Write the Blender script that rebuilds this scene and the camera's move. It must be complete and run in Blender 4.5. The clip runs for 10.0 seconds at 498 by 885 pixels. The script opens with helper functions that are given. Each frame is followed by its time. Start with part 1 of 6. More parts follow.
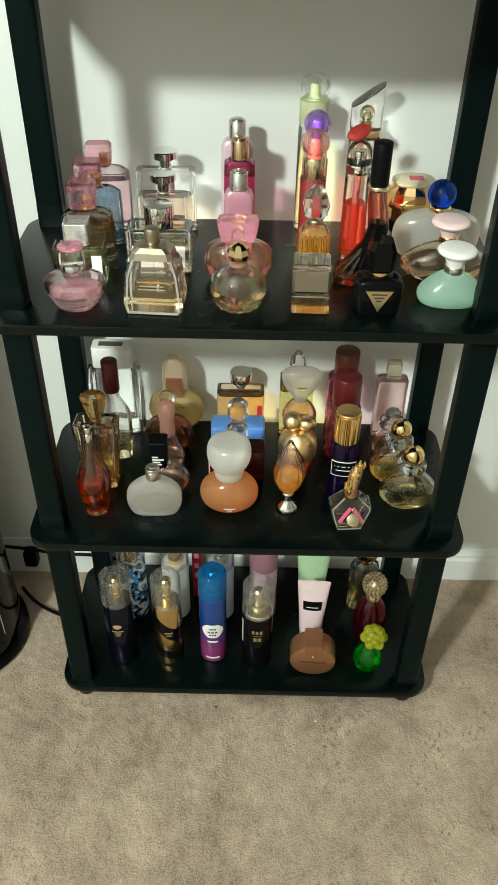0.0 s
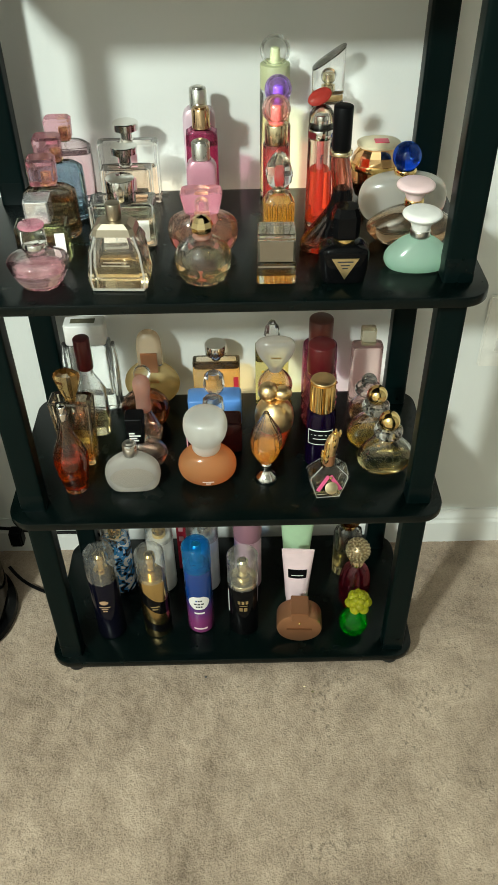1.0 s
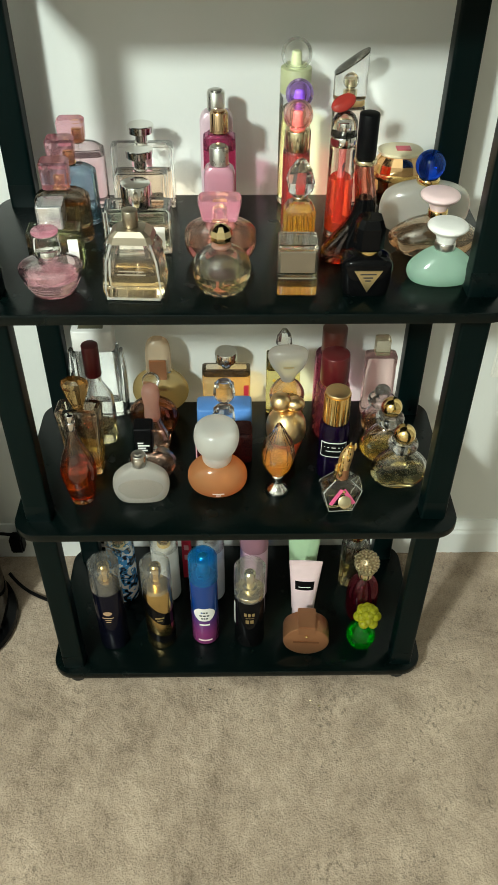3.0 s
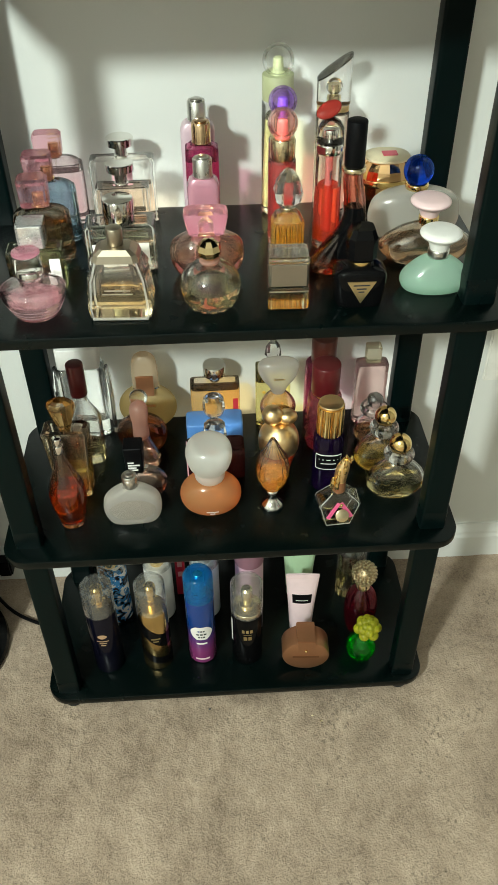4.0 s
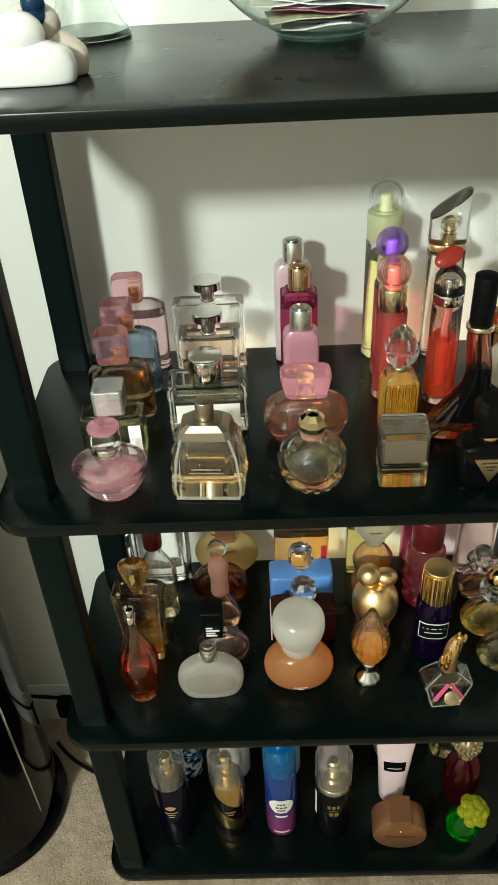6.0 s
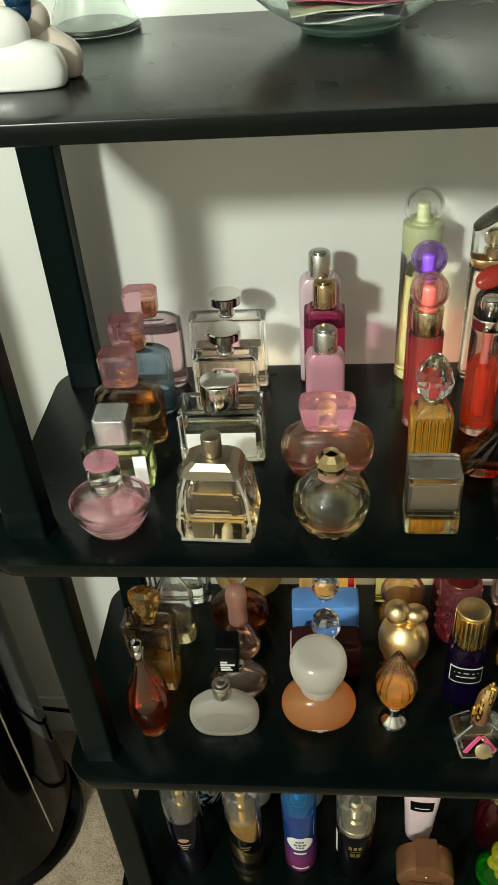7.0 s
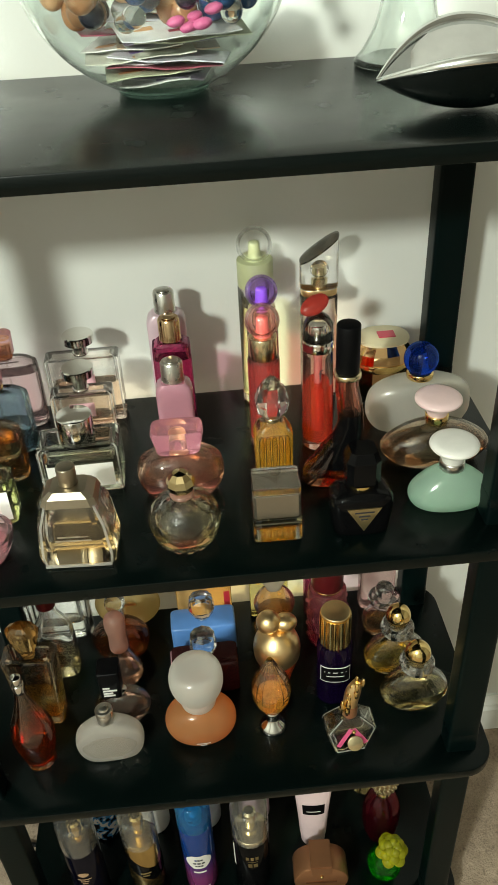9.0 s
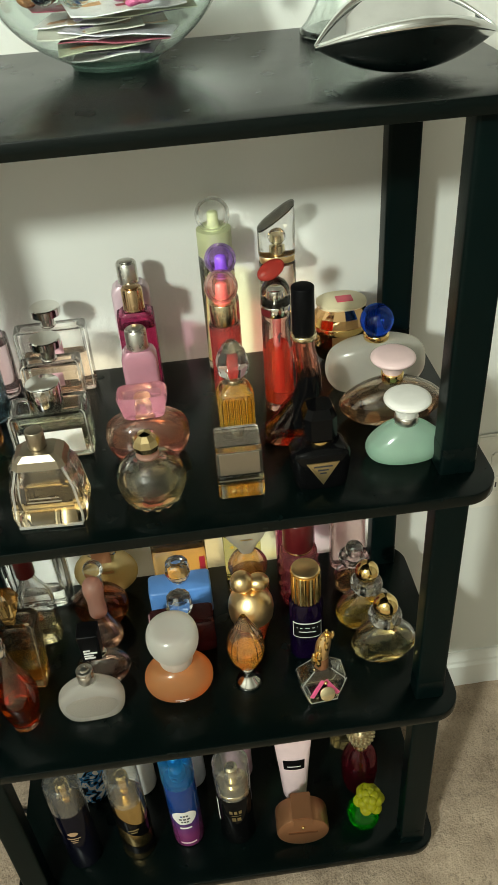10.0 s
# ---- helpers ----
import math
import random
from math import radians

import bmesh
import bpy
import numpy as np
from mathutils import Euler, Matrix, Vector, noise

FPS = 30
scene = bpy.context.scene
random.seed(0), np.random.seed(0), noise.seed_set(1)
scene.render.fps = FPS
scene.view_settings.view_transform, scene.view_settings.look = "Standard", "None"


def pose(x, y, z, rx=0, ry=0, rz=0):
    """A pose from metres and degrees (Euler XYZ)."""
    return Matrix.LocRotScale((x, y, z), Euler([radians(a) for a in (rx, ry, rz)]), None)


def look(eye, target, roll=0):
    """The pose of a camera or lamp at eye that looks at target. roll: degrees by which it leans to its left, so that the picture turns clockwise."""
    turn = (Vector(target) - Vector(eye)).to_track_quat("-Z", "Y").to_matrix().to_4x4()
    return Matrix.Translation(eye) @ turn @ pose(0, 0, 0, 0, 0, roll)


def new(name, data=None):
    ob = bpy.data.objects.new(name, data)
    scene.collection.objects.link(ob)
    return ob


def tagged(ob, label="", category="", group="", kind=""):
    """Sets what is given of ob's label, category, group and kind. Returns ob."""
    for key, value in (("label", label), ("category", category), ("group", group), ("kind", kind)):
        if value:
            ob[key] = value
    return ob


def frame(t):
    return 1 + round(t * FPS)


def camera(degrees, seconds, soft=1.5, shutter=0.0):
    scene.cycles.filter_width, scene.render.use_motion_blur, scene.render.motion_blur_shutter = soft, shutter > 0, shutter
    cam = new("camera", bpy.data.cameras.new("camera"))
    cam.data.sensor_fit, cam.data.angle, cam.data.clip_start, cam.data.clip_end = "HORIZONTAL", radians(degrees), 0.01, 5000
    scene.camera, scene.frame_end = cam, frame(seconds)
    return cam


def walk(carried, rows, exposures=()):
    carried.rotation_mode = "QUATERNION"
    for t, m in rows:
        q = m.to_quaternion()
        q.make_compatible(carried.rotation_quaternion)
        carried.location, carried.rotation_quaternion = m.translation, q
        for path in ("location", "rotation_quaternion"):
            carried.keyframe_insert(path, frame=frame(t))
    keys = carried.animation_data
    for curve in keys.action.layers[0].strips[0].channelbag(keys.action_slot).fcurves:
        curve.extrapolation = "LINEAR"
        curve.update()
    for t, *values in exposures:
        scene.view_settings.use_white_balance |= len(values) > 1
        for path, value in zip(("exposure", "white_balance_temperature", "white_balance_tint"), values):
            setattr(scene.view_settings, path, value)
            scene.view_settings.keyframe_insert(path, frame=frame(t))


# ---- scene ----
cam = camera(34.4, 10.0)
PATH = [
    (0, (0.004, -0.771, 1.181), (-0.002, 0.789, -0.071), 1.0),
    (0.5, (0.014, -0.77, 1.182), (0.012, 0.746, -0.123), -0.5),
    (1, (0.026, -0.768, 1.185), (0.039, 0.741, -0.127), -0.9),
    (1.5, (0.04, -0.775, 1.184), (0.022, 0.722, -0.142), -2.4),
    (2, (0.022, -0.772, 1.182), (-0.012, 0.723, -0.146), -2.1),
    (2.5, (0.005, -0.754, 1.185), (0.01, 0.748, -0.136), -0.5),
    (4, (-0.015, -0.7, 1.183), (0.065, 0.8, -0.138), -0.6),
    (4.5, (-0.043, -0.688, 1.194), (0.016, 0.89, -0.033), -3.7),
    (5, (-0.063, -0.677, 1.196), (0.04, 0.888, -0.045), -0.7),
    (5.5, (-0.069, -0.619, 1.196), (-0.017, 0.953, -0.04), -1.1),
    (5.7, (-0.063, -0.581, 1.206), (-0.052, 1.015, 0.001), -2.0),
    (7, (-0.024, -0.451, 1.199), (-0.195, 1.112, -0.036), -4.4),
    (7.5, (-0.016, -0.449, 1.204), (-0.105, 1.14, -0.006), -3.1),
    (8, (-0.002, -0.457, 1.212), (-0.05, 1.139, 0.007), -4.6),
    (8.5, (0.015, -0.475, 1.216), (0.087, 1.136, 0.033), -3.3),
    (9, (0.016, -0.499, 1.219), (0.105, 1.116, 0.042), -3.2),
    (9.5, (0.021, -0.517, 1.217), (0.083, 1.092, 0.031), -4.4),
    (10, (0.034, -0.539, 1.218), (0.152, 1.05, 0.009), -4.4),
]
walk(cam, [(t, look(eye, target, roll)) for t, eye, target, roll in PATH], [(0.0, 0.24, 6500, 6), (5.0, 0.2, 6550, 6), (5.5, 0.13, 6600, 6), (7.0, -0.12, 7000, 7), (8.5, -0.14, 7000, 8), (10.0, -0.04, 6900, 7)])

# ---- world and light ----
world = bpy.data.worlds.new("room_dark")
scene.world = world
world.use_nodes = True
world.node_tree.nodes["Background"].inputs[0].default_value = (0.9, 0.92, 1.0, 1)
world.node_tree.nodes["Background"].inputs[1].default_value = 0.035

LAMP = (-0.96, -1.62, 1.93)
lamp_data = bpy.data.lights.new("lamp_bulb", "POINT")
lamp_data.energy = 180
lamp_data.color = (0.895, 1.0, 0.95)
lamp_data.shadow_soft_size = 0.085
lamp_light = new("lamp_bulb", lamp_data)
lamp_light.location = LAMP

scene.cycles.max_bounces = 14
scene.cycles.transparent_max_bounces = 24
scene.cycles.transmission_bounces = 10


# ---- materials ----
SEE_THROUGH = set()


def mat(name):
    m = bpy.data.materials.new(name)
    m.use_nodes = True
    nt = m.node_tree
    for n in list(nt.nodes):
        nt.nodes.remove(n)
    out = nt.nodes.new("ShaderNodeOutputMaterial")
    return m, nt, out


def node(nt, kind, **values):
    n = nt.nodes.new(kind)
    for k, v in values.items():
        n.inputs[k.replace("_", " ")].default_value = v
    return n


def rgba(c):
    return (c[0], c[1], c[2], 1.0)


def solid(name, color, rough=0.4, metal=0.0, vary=0.12, scale=60.0, bump=0.0, bump_scale=400.0, coat=0.0, sub=0.0, spec=0.5):
    """Opaque surface with slight mottling and grain."""
    m, nt, out = mat(name)
    b = node(nt, "ShaderNodeBsdfPrincipled", Roughness=rough, Metallic=metal)
    b.inputs["Coat Weight"].default_value = coat
    b.inputs["Specular IOR Level"].default_value = spec
    b.inputs["Subsurface Weight"].default_value = sub
    b.inputs["Subsurface Radius"].default_value = (0.01, 0.01, 0.01)
    tc = nt.nodes.new("ShaderNodeTexCoord")
    nz = node(nt, "ShaderNodeTexNoise", Scale=scale, Detail=5.0)
    nt.links.new(tc.outputs["Object"], nz.inputs["Vector"])
    ramp = nt.nodes.new("ShaderNodeMapRange")
    ramp.inputs["To Min"].default_value = 1.0 - vary
    ramp.inputs["To Max"].default_value = 1.0 + vary
    nt.links.new(nz.outputs["Fac"], ramp.inputs["Value"])
    mul = nt.nodes.new("ShaderNodeVectorMath")
    mul.operation = "SCALE"
    mul.inputs[0].default_value = color
    nt.links.new(ramp.outputs["Result"], mul.inputs["Scale"])
    nt.links.new(mul.outputs["Vector"], b.inputs["Base Color"])
    r2 = nt.nodes.new("ShaderNodeMapRange")
    r2.inputs["To Min"].default_value = max(0.02, rough * 0.8)
    r2.inputs["To Max"].default_value = min(1.0, rough * 1.25)
    nt.links.new(nz.outputs["Fac"], r2.inputs["Value"])
    nt.links.new(r2.outputs["Result"], b.inputs["Roughness"])
    if bump:
        n2 = node(nt, "ShaderNodeTexNoise", Scale=bump_scale, Detail=3.0)
        nt.links.new(tc.outputs["Object"], n2.inputs["Vector"])
        bp = node(nt, "ShaderNodeBump", Strength=bump, Distance=0.002)
        nt.links.new(n2.outputs["Fac"], bp.inputs["Height"])
        nt.links.new(bp.outputs["Normal"], b.inputs["Normal"])
    nt.links.new(b.outputs["BSDF"], out.inputs["Surface"])
    return m


def glass(name, color=(1, 1, 1), rough=0.0, clear=0.30, ior=1.45, milk=0.0, milk_color=None, gloss=1.0):
    """Bottle glass: part refracting, part thin and see-through; milk adds a frosted, scattering share."""
    m, nt, out = mat(name)
    if clear < 0.55:
        g = node(nt, "ShaderNodeBsdfGlass", Color=rgba(color), Roughness=rough, IOR=ior)
        t = node(nt, "ShaderNodeBsdfTransparent", Color=rgba(color))
        mix = node(nt, "ShaderNodeMixShader", Fac=0.04)
        nt.links.new(g.outputs[0], mix.inputs[1])
        nt.links.new(t.outputs[0], mix.inputs[2])
    else:
        mix = node(nt, "ShaderNodeBsdfTransparent", Color=rgba(color))
    gl = node(nt, "ShaderNodeBsdfGlossy", Roughness=max(0.035, rough))
    lw = node(nt, "ShaderNodeLayerWeight", Blend=0.5)
    pw = nt.nodes.new("ShaderNodeMath")
    pw.operation = "POWER"
    pw.inputs[1].default_value = 3.0
    ad = nt.nodes.new("ShaderNodeMath")
    ad.operation = "MULTIPLY_ADD"
    ad.inputs[1].default_value, ad.inputs[2].default_value = (0.80 * gloss, 0.05 * gloss) if clear >= 0.55 else (0.0, 0.028)
    mg = nt.nodes.new("ShaderNodeMixShader")
    nt.links.new(lw.outputs["Facing"], pw.inputs[0])
    nt.links.new(pw.outputs[0], ad.inputs[0])
    nt.links.new(ad.outputs[0], mg.inputs[0])
    nt.links.new(mix.outputs[0], mg.inputs[1])
    nt.links.new(gl.outputs[0], mg.inputs[2])
    last = mg
    if milk <= 0.2 and clear < 0.55:
        SEE_THROUGH.add(name)
    if milk:
        d = node(nt, "ShaderNodeBsdfDiffuse", Color=rgba(milk_color or color))
        tl = node(nt, "ShaderNodeBsdfTranslucent", Color=rgba(milk_color or color))
        dt = node(nt, "ShaderNodeMixShader", Fac=0.45)
        nt.links.new(d.outputs[0], dt.inputs[1])
        nt.links.new(tl.outputs[0], dt.inputs[2])
        mm = node(nt, "ShaderNodeMixShader", Fac=milk)
        nt.links.new(mix.outputs[0], mm.inputs[1])
        nt.links.new(dt.outputs[0], mm.inputs[2])
        nt.links.new(mm.outputs[0], mg.inputs[1])
    nt.links.new(last.outputs[0], out.inputs["Surface"])
    return m


def metal(name, color, rough=0.15):
    return solid(name, color, rough, 1.0, 0.08, 90.0)


# rack
RACK = solid("black_laminate", (0.0007, 0.0030, 0.0027), 0.25, 0.0, 0.10, 30.0, 0.02, 500.0, spec=0.21)
TUBE = solid("black_tube", (0.0010, 0.0050, 0.0048), 0.34, 0.0, 0.2, 25.0, 0.05, 300.0, spec=0.09)
COLLAR = solid("black_collar", (0.0012, 0.0045, 0.0044), 0.28, 0.0, 0.2, 40.0, spec=0.14)
RUBBER = solid("black_rubber", (0.006, 0.006, 0.006), 0.6)
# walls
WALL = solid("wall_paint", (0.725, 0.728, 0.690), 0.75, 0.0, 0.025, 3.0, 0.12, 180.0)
# surfaces out of view; tone chosen to limit the bounced fill light
ROOM_BOUNCE = solid("room_bounce_tone", (0.42, 0.405, 0.37), 0.8, 0.0, 0.05, 3.0)
TRIM = solid("trim_paint", (0.78, 0.78, 0.75), 0.35, 0.0, 0.03, 8.0)
PLATE = solid("plate_plastic", (0.78, 0.76, 0.70), 0.35)
# metals and plastics
CHROME = metal("worn_chrome", (0.74, 0.76, 0.76), 0.13)
SILVER = metal("silver", (0.82, 0.80, 0.76), 0.10)
SATIN = metal("satin_silver", (0.66, 0.64, 0.60), 0.28)
GOLD = metal("gold", (0.90, 0.66, 0.28), 0.14)
PALEGOLD = metal("pale_gold", (0.86, 0.74, 0.48), 0.22)
COPPER = solid("copper", (0.36, 0.165, 0.08), 0.36, 0.65, 0.08, 90.0)
SATINGOLD = metal("satin_gold", (0.92, 0.66, 0.34), 0.36)
BLACK = solid("black_gloss", (0.003, 0.003, 0.0033), 0.07, spec=0.12)
BLACKMATT = solid("black_matt", (0.0035, 0.0035, 0.004), 0.4, spec=0.08)
WHITE = solid("white_plastic", (0.80, 0.78, 0.74), 0.32)
CERAMIC = solid("white_ceramic", (0.80, 0.79, 0.77), 0.12, coat=0.5, vary=0.03)
PAPER = solid("white_label", (0.82, 0.80, 0.76), 0.5)
PINKPAPER = solid("pink_label", (0.80, 0.45, 0.50), 0.5)
REDLABEL = solid("red_label", (0.55, 0.03, 0.05), 0.4)
CREAM = solid("cream_card", (0.80, 0.70, 0.46), 0.35)
YELLOWCARD = solid("yellow_card", (0.80, 0.50, 0.05), 0.4)
INK = solid("dark_ink", (0.03, 0.03, 0.035), 0.5)
BRONZEINK = solid("bronze_ink", (0.45, 0.28, 0.16), 0.4)
GOLDINK = metal("gold_ink", (0.75, 0.60, 0.32), 0.35)
SAGE = solid("sage_plastic", (0.48, 0.50, 0.28), 0.35)
PINKMETAL = solid("pink_lacquer", (0.52, 0.25, 0.32), 0.22, 0.25, coat=0.3)
LAVENDER = solid("lavender_lacquer", (0.62, 0.46, 0.52), 0.3, 0.1)
PEACH = glass("peach_plastic", (0.95, 0.70, 0.60), 0.1, 0.3, milk=0.4, milk_color=(0.85, 0.52, 0.42))
PALEPINK = solid("pale_pink_plastic", (0.82, 0.60, 0.60), 0.3, sub=0.1)
TUBEPINK = solid("pink_tube", (0.84, 0.64, 0.66), 0.38, sub=0.1)
TUBEGREEN = solid("green_tube", (0.50, 0.70, 0.44), 0.38, sub=0.1)
DEEPRED = solid("deep_red_plastic", (0.105, 0.009, 0.011), 0.3)
BRICKRED = solid("brick_red_plastic", (0.10, 0.022, 0.014), 0.34)
BLUEBOX = solid("blue_lacquer", (0.10, 0.26, 0.62), 0.3, coat=0.3)
NAVY = solid("navy_plastic", (0.003, 0.003, 0.008), 0.14, spec=0.22)
CHAMPAGNE = metal("champagne_metal", (0.40, 0.345, 0.265), 0.36)
RIBBON = solid("pink_ribbon", (0.70, 0.10, 0.25), 0.6)
# glasses
CLEAR = glass("clear_glass", (0.998, 0.998, 0.995))
CRYSTAL = glass("crystal", (0.995, 0.995, 0.995), 0.0, 0.35, 1.55)
GREENISH = glass("green_tinged_glass", (0.97, 0.992, 0.980), 0.0, 0.3, 1.45)
PINKGLASS = glass("pink_glass", (0.999, 0.972, 0.978), milk=0.0)
PINKCAP = glass("pink_cap_plastic", (0.999, 0.82, 0.87), 0.0, 0.3, milk=0.18, milk_color=(1.0, 0.52, 0.62))
AMBERGLASS = glass("amber_glass", (0.90, 0.72, 0.45), 0.0, 0.4)
SMOKEBROWN = glass("smoky_brown_glass", (0.95, 0.86, 0.76), 0.0, 0.3)
BLUEGLASS = glass("teal_blue_glass", (0.78, 0.91, 0.96), 0.0, 0.3, milk=0.02, milk_color=(0.1, 0.3, 0.4))
MAGENTA = glass("magenta_glass", (0.82, 0.50, 0.64), 0.0, 0.3, milk=0.04, milk_color=(0.45, 0.08, 0.2))
PEACHGLASS = glass("peach_glass", (0.998, 0.91, 0.87), 0.0, 0.3, milk=0.02, milk_color=(0.98, 0.55, 0.42))
FROST = glass("frosted_glass", (0.97, 0.96, 0.92), 0.22, 0.2, milk=0.36, milk_color=(0.93, 0.92, 0.86))
FROSTWARM = glass("warm_frosted_glass", (0.98, 0.94, 0.89), 0.14, 0.3, milk=0.34, milk_color=(0.98, 0.94, 0.88))
FROSTHEAD = glass("milky_glass", (0.98, 0.97, 0.94), 0.2, 0.3, milk=0.52, milk_color=(0.96, 0.95, 0.90))
FROSTORANGE = glass("frosted_orange_glass", (0.97, 0.58, 0.34), 0.18, 0.3, milk=0.38, milk_color=(1.0, 0.50, 0.21))
CORALGOLD = glass("coral_glass", (0.85, 0.30, 0.18), 0.12, 0.3, milk=0.30, milk_color=(0.75, 0.20, 0.09))
MINT = glass("mint_glass", (0.76, 0.95, 0.84), 0.16, 0.25, milk=0.46, milk_color=(0.70, 0.93, 0.79))
COBALT = glass("cobalt_glass", (0.08, 0.26, 0.78), 0.0, 0.3, 1.45, milk=0.10, milk_color=(0.01, 0.07, 0.36))
VIOLET = glass("violet_glass", (0.84, 0.74, 0.98), 0.0, 0.3, 1.38, milk=0.03, milk_color=(0.25, 0.08, 0.5))
CORAL = glass("coral_ball_glass", (0.997, 0.88, 0.86), 0.0, 0.3, 1.38, milk=0.05, milk_color=(0.98, 0.42, 0.38))
MAROON = glass("maroon_glass", (0.40, 0.12, 0.13), 0.05, 0.3, milk=0.35, milk_color=(0.16, 0.04, 0.045))
PURPLE = glass("purple_glass", (0.10, 0.03, 0.30), 0.0, 0.3, milk=0.3, milk_color=(0.02, 0.006, 0.06))
ROSE = glass("rose_glass", (0.92, 0.66, 0.68), 0.04, 0.35, milk=0.08, milk_color=(0.7, 0.3, 0.34))
BURGUNDY = glass("burgundy_glass", (0.72, 0.24, 0.30), 0.0, 0.35, milk=0.08, milk_color=(0.22, 0.02, 0.05))
EMERALD = glass("emerald_glass", (0.20, 0.95, 0.30), 0.0, 0.45, milk=0.02, milk_color=(0.03, 0.7, 0.10))
LIME = glass("lime_plastic", (0.85, 0.88, 0.12), 0.06, 0.25, milk=0.36, milk_color=(0.80, 0.76, 0.05))
BLUECAP = glass("blue_cap_plastic", (0.22, 0.66, 0.94), 0.05, 0.9, milk=0.26, milk_color=(0.04, 0.40, 0.74), gloss=0.6)
HAZE = glass("hazy_cap_plastic", (0.98, 0.98, 0.97), 0.0, 0.88, milk=0.07, milk_color=(0.8, 0.8, 0.78))
BALLCLEAR = glass("clear_ball_plastic", (0.99, 0.99, 0.985), 0.0, 0.3, 1.36)
DIPTUBE = glass("dip_tube_plastic", (0.95, 0.95, 0.94), 0.0, 0.9, 1.45, 0.0, None, 0.35)
# liquids
def liquid(name, color, milk=0.3):
    soft = tuple(c ** 0.75 for c in color)
    return glass(name, soft, 0.0, 0.9, 1.33, milk * (0.35 if milk >= 0.4 else 0.18 if milk >= 0.3 else 0.02), tuple(min(1.0, 1.15 * c) for c in color), 0.10)


L_PINK = liquid("pink_liquid", (0.99, 0.89, 0.905), 0.10)
L_GOLD = liquid("gold_liquid", (0.985, 0.95, 0.78), 0.08)
L_AMBER = liquid("amber_liquid", (0.98, 0.80, 0.36), 0.30)
L_ORANGE = liquid("orange_liquid", (0.93, 0.36, 0.12), 0.28)
L_PEACH = liquid("peach_liquid", (0.98, 0.86, 0.76), 0.12)
L_RED = liquid("red_liquid", (0.98, 0.20, 0.12), 0.5)
L_ROSE = liquid("rose_liquid", (0.94, 0.30, 0.28), 0.4)
L_OLIVE = liquid("olive_liquid", (0.96, 0.94, 0.70), 0.15)
L_BROWN = liquid("brown_liquid", (0.90, 0.68, 0.50), 0.12)


# thick bottoms of the flasks, where the light gathers
HEAVY = glass("heavy_base_glass", (0.98, 0.98, 0.97), 0.0, 0.9, 1.45, 0.0, None, 0.1)
GOLDBASE = glass("golden_base_glass", (0.99, 0.96, 0.89), 0.0, 0.9, 1.45, 0.0, None, 0.1)
ROSEBASE = glass("rosy_base_glass", (0.99, 0.93, 0.91), 0.0, 0.9, 1.45, 0.0, None, 0.1)
# pale scatter imitates the glints that bevels and ridges take from the light
GLINT = glass("painted_glint", (0.99, 0.99, 0.98), 0.05, 0.9, 1.45, 0.30, (0.97, 0.95, 0.91), 1.0)
GOLDGLINT = glass("painted_golden_glint", (0.99, 0.93, 0.80), 0.05, 0.9, 1.45, 0.16, (0.98, 0.90, 0.78), 1.0)
ROSEGLINT = glass("painted_rosy_glint", (0.99, 0.90, 0.91), 0.05, 0.9, 1.45, 0.14, (0.98, 0.80, 0.82), 1.0)
BASEGLASS = {"champagne_liquid": GOLDBASE, "gold_liquid": GOLDBASE, "amber_liquid": GOLDBASE, "peach_liquid": ROSEBASE, "pink_liquid": HEAVY, "red_liquid": ROSEBASE, "rose_liquid": ROSEBASE, "orange_liquid": ROSEBASE, "brown_liquid": GOLDBASE}


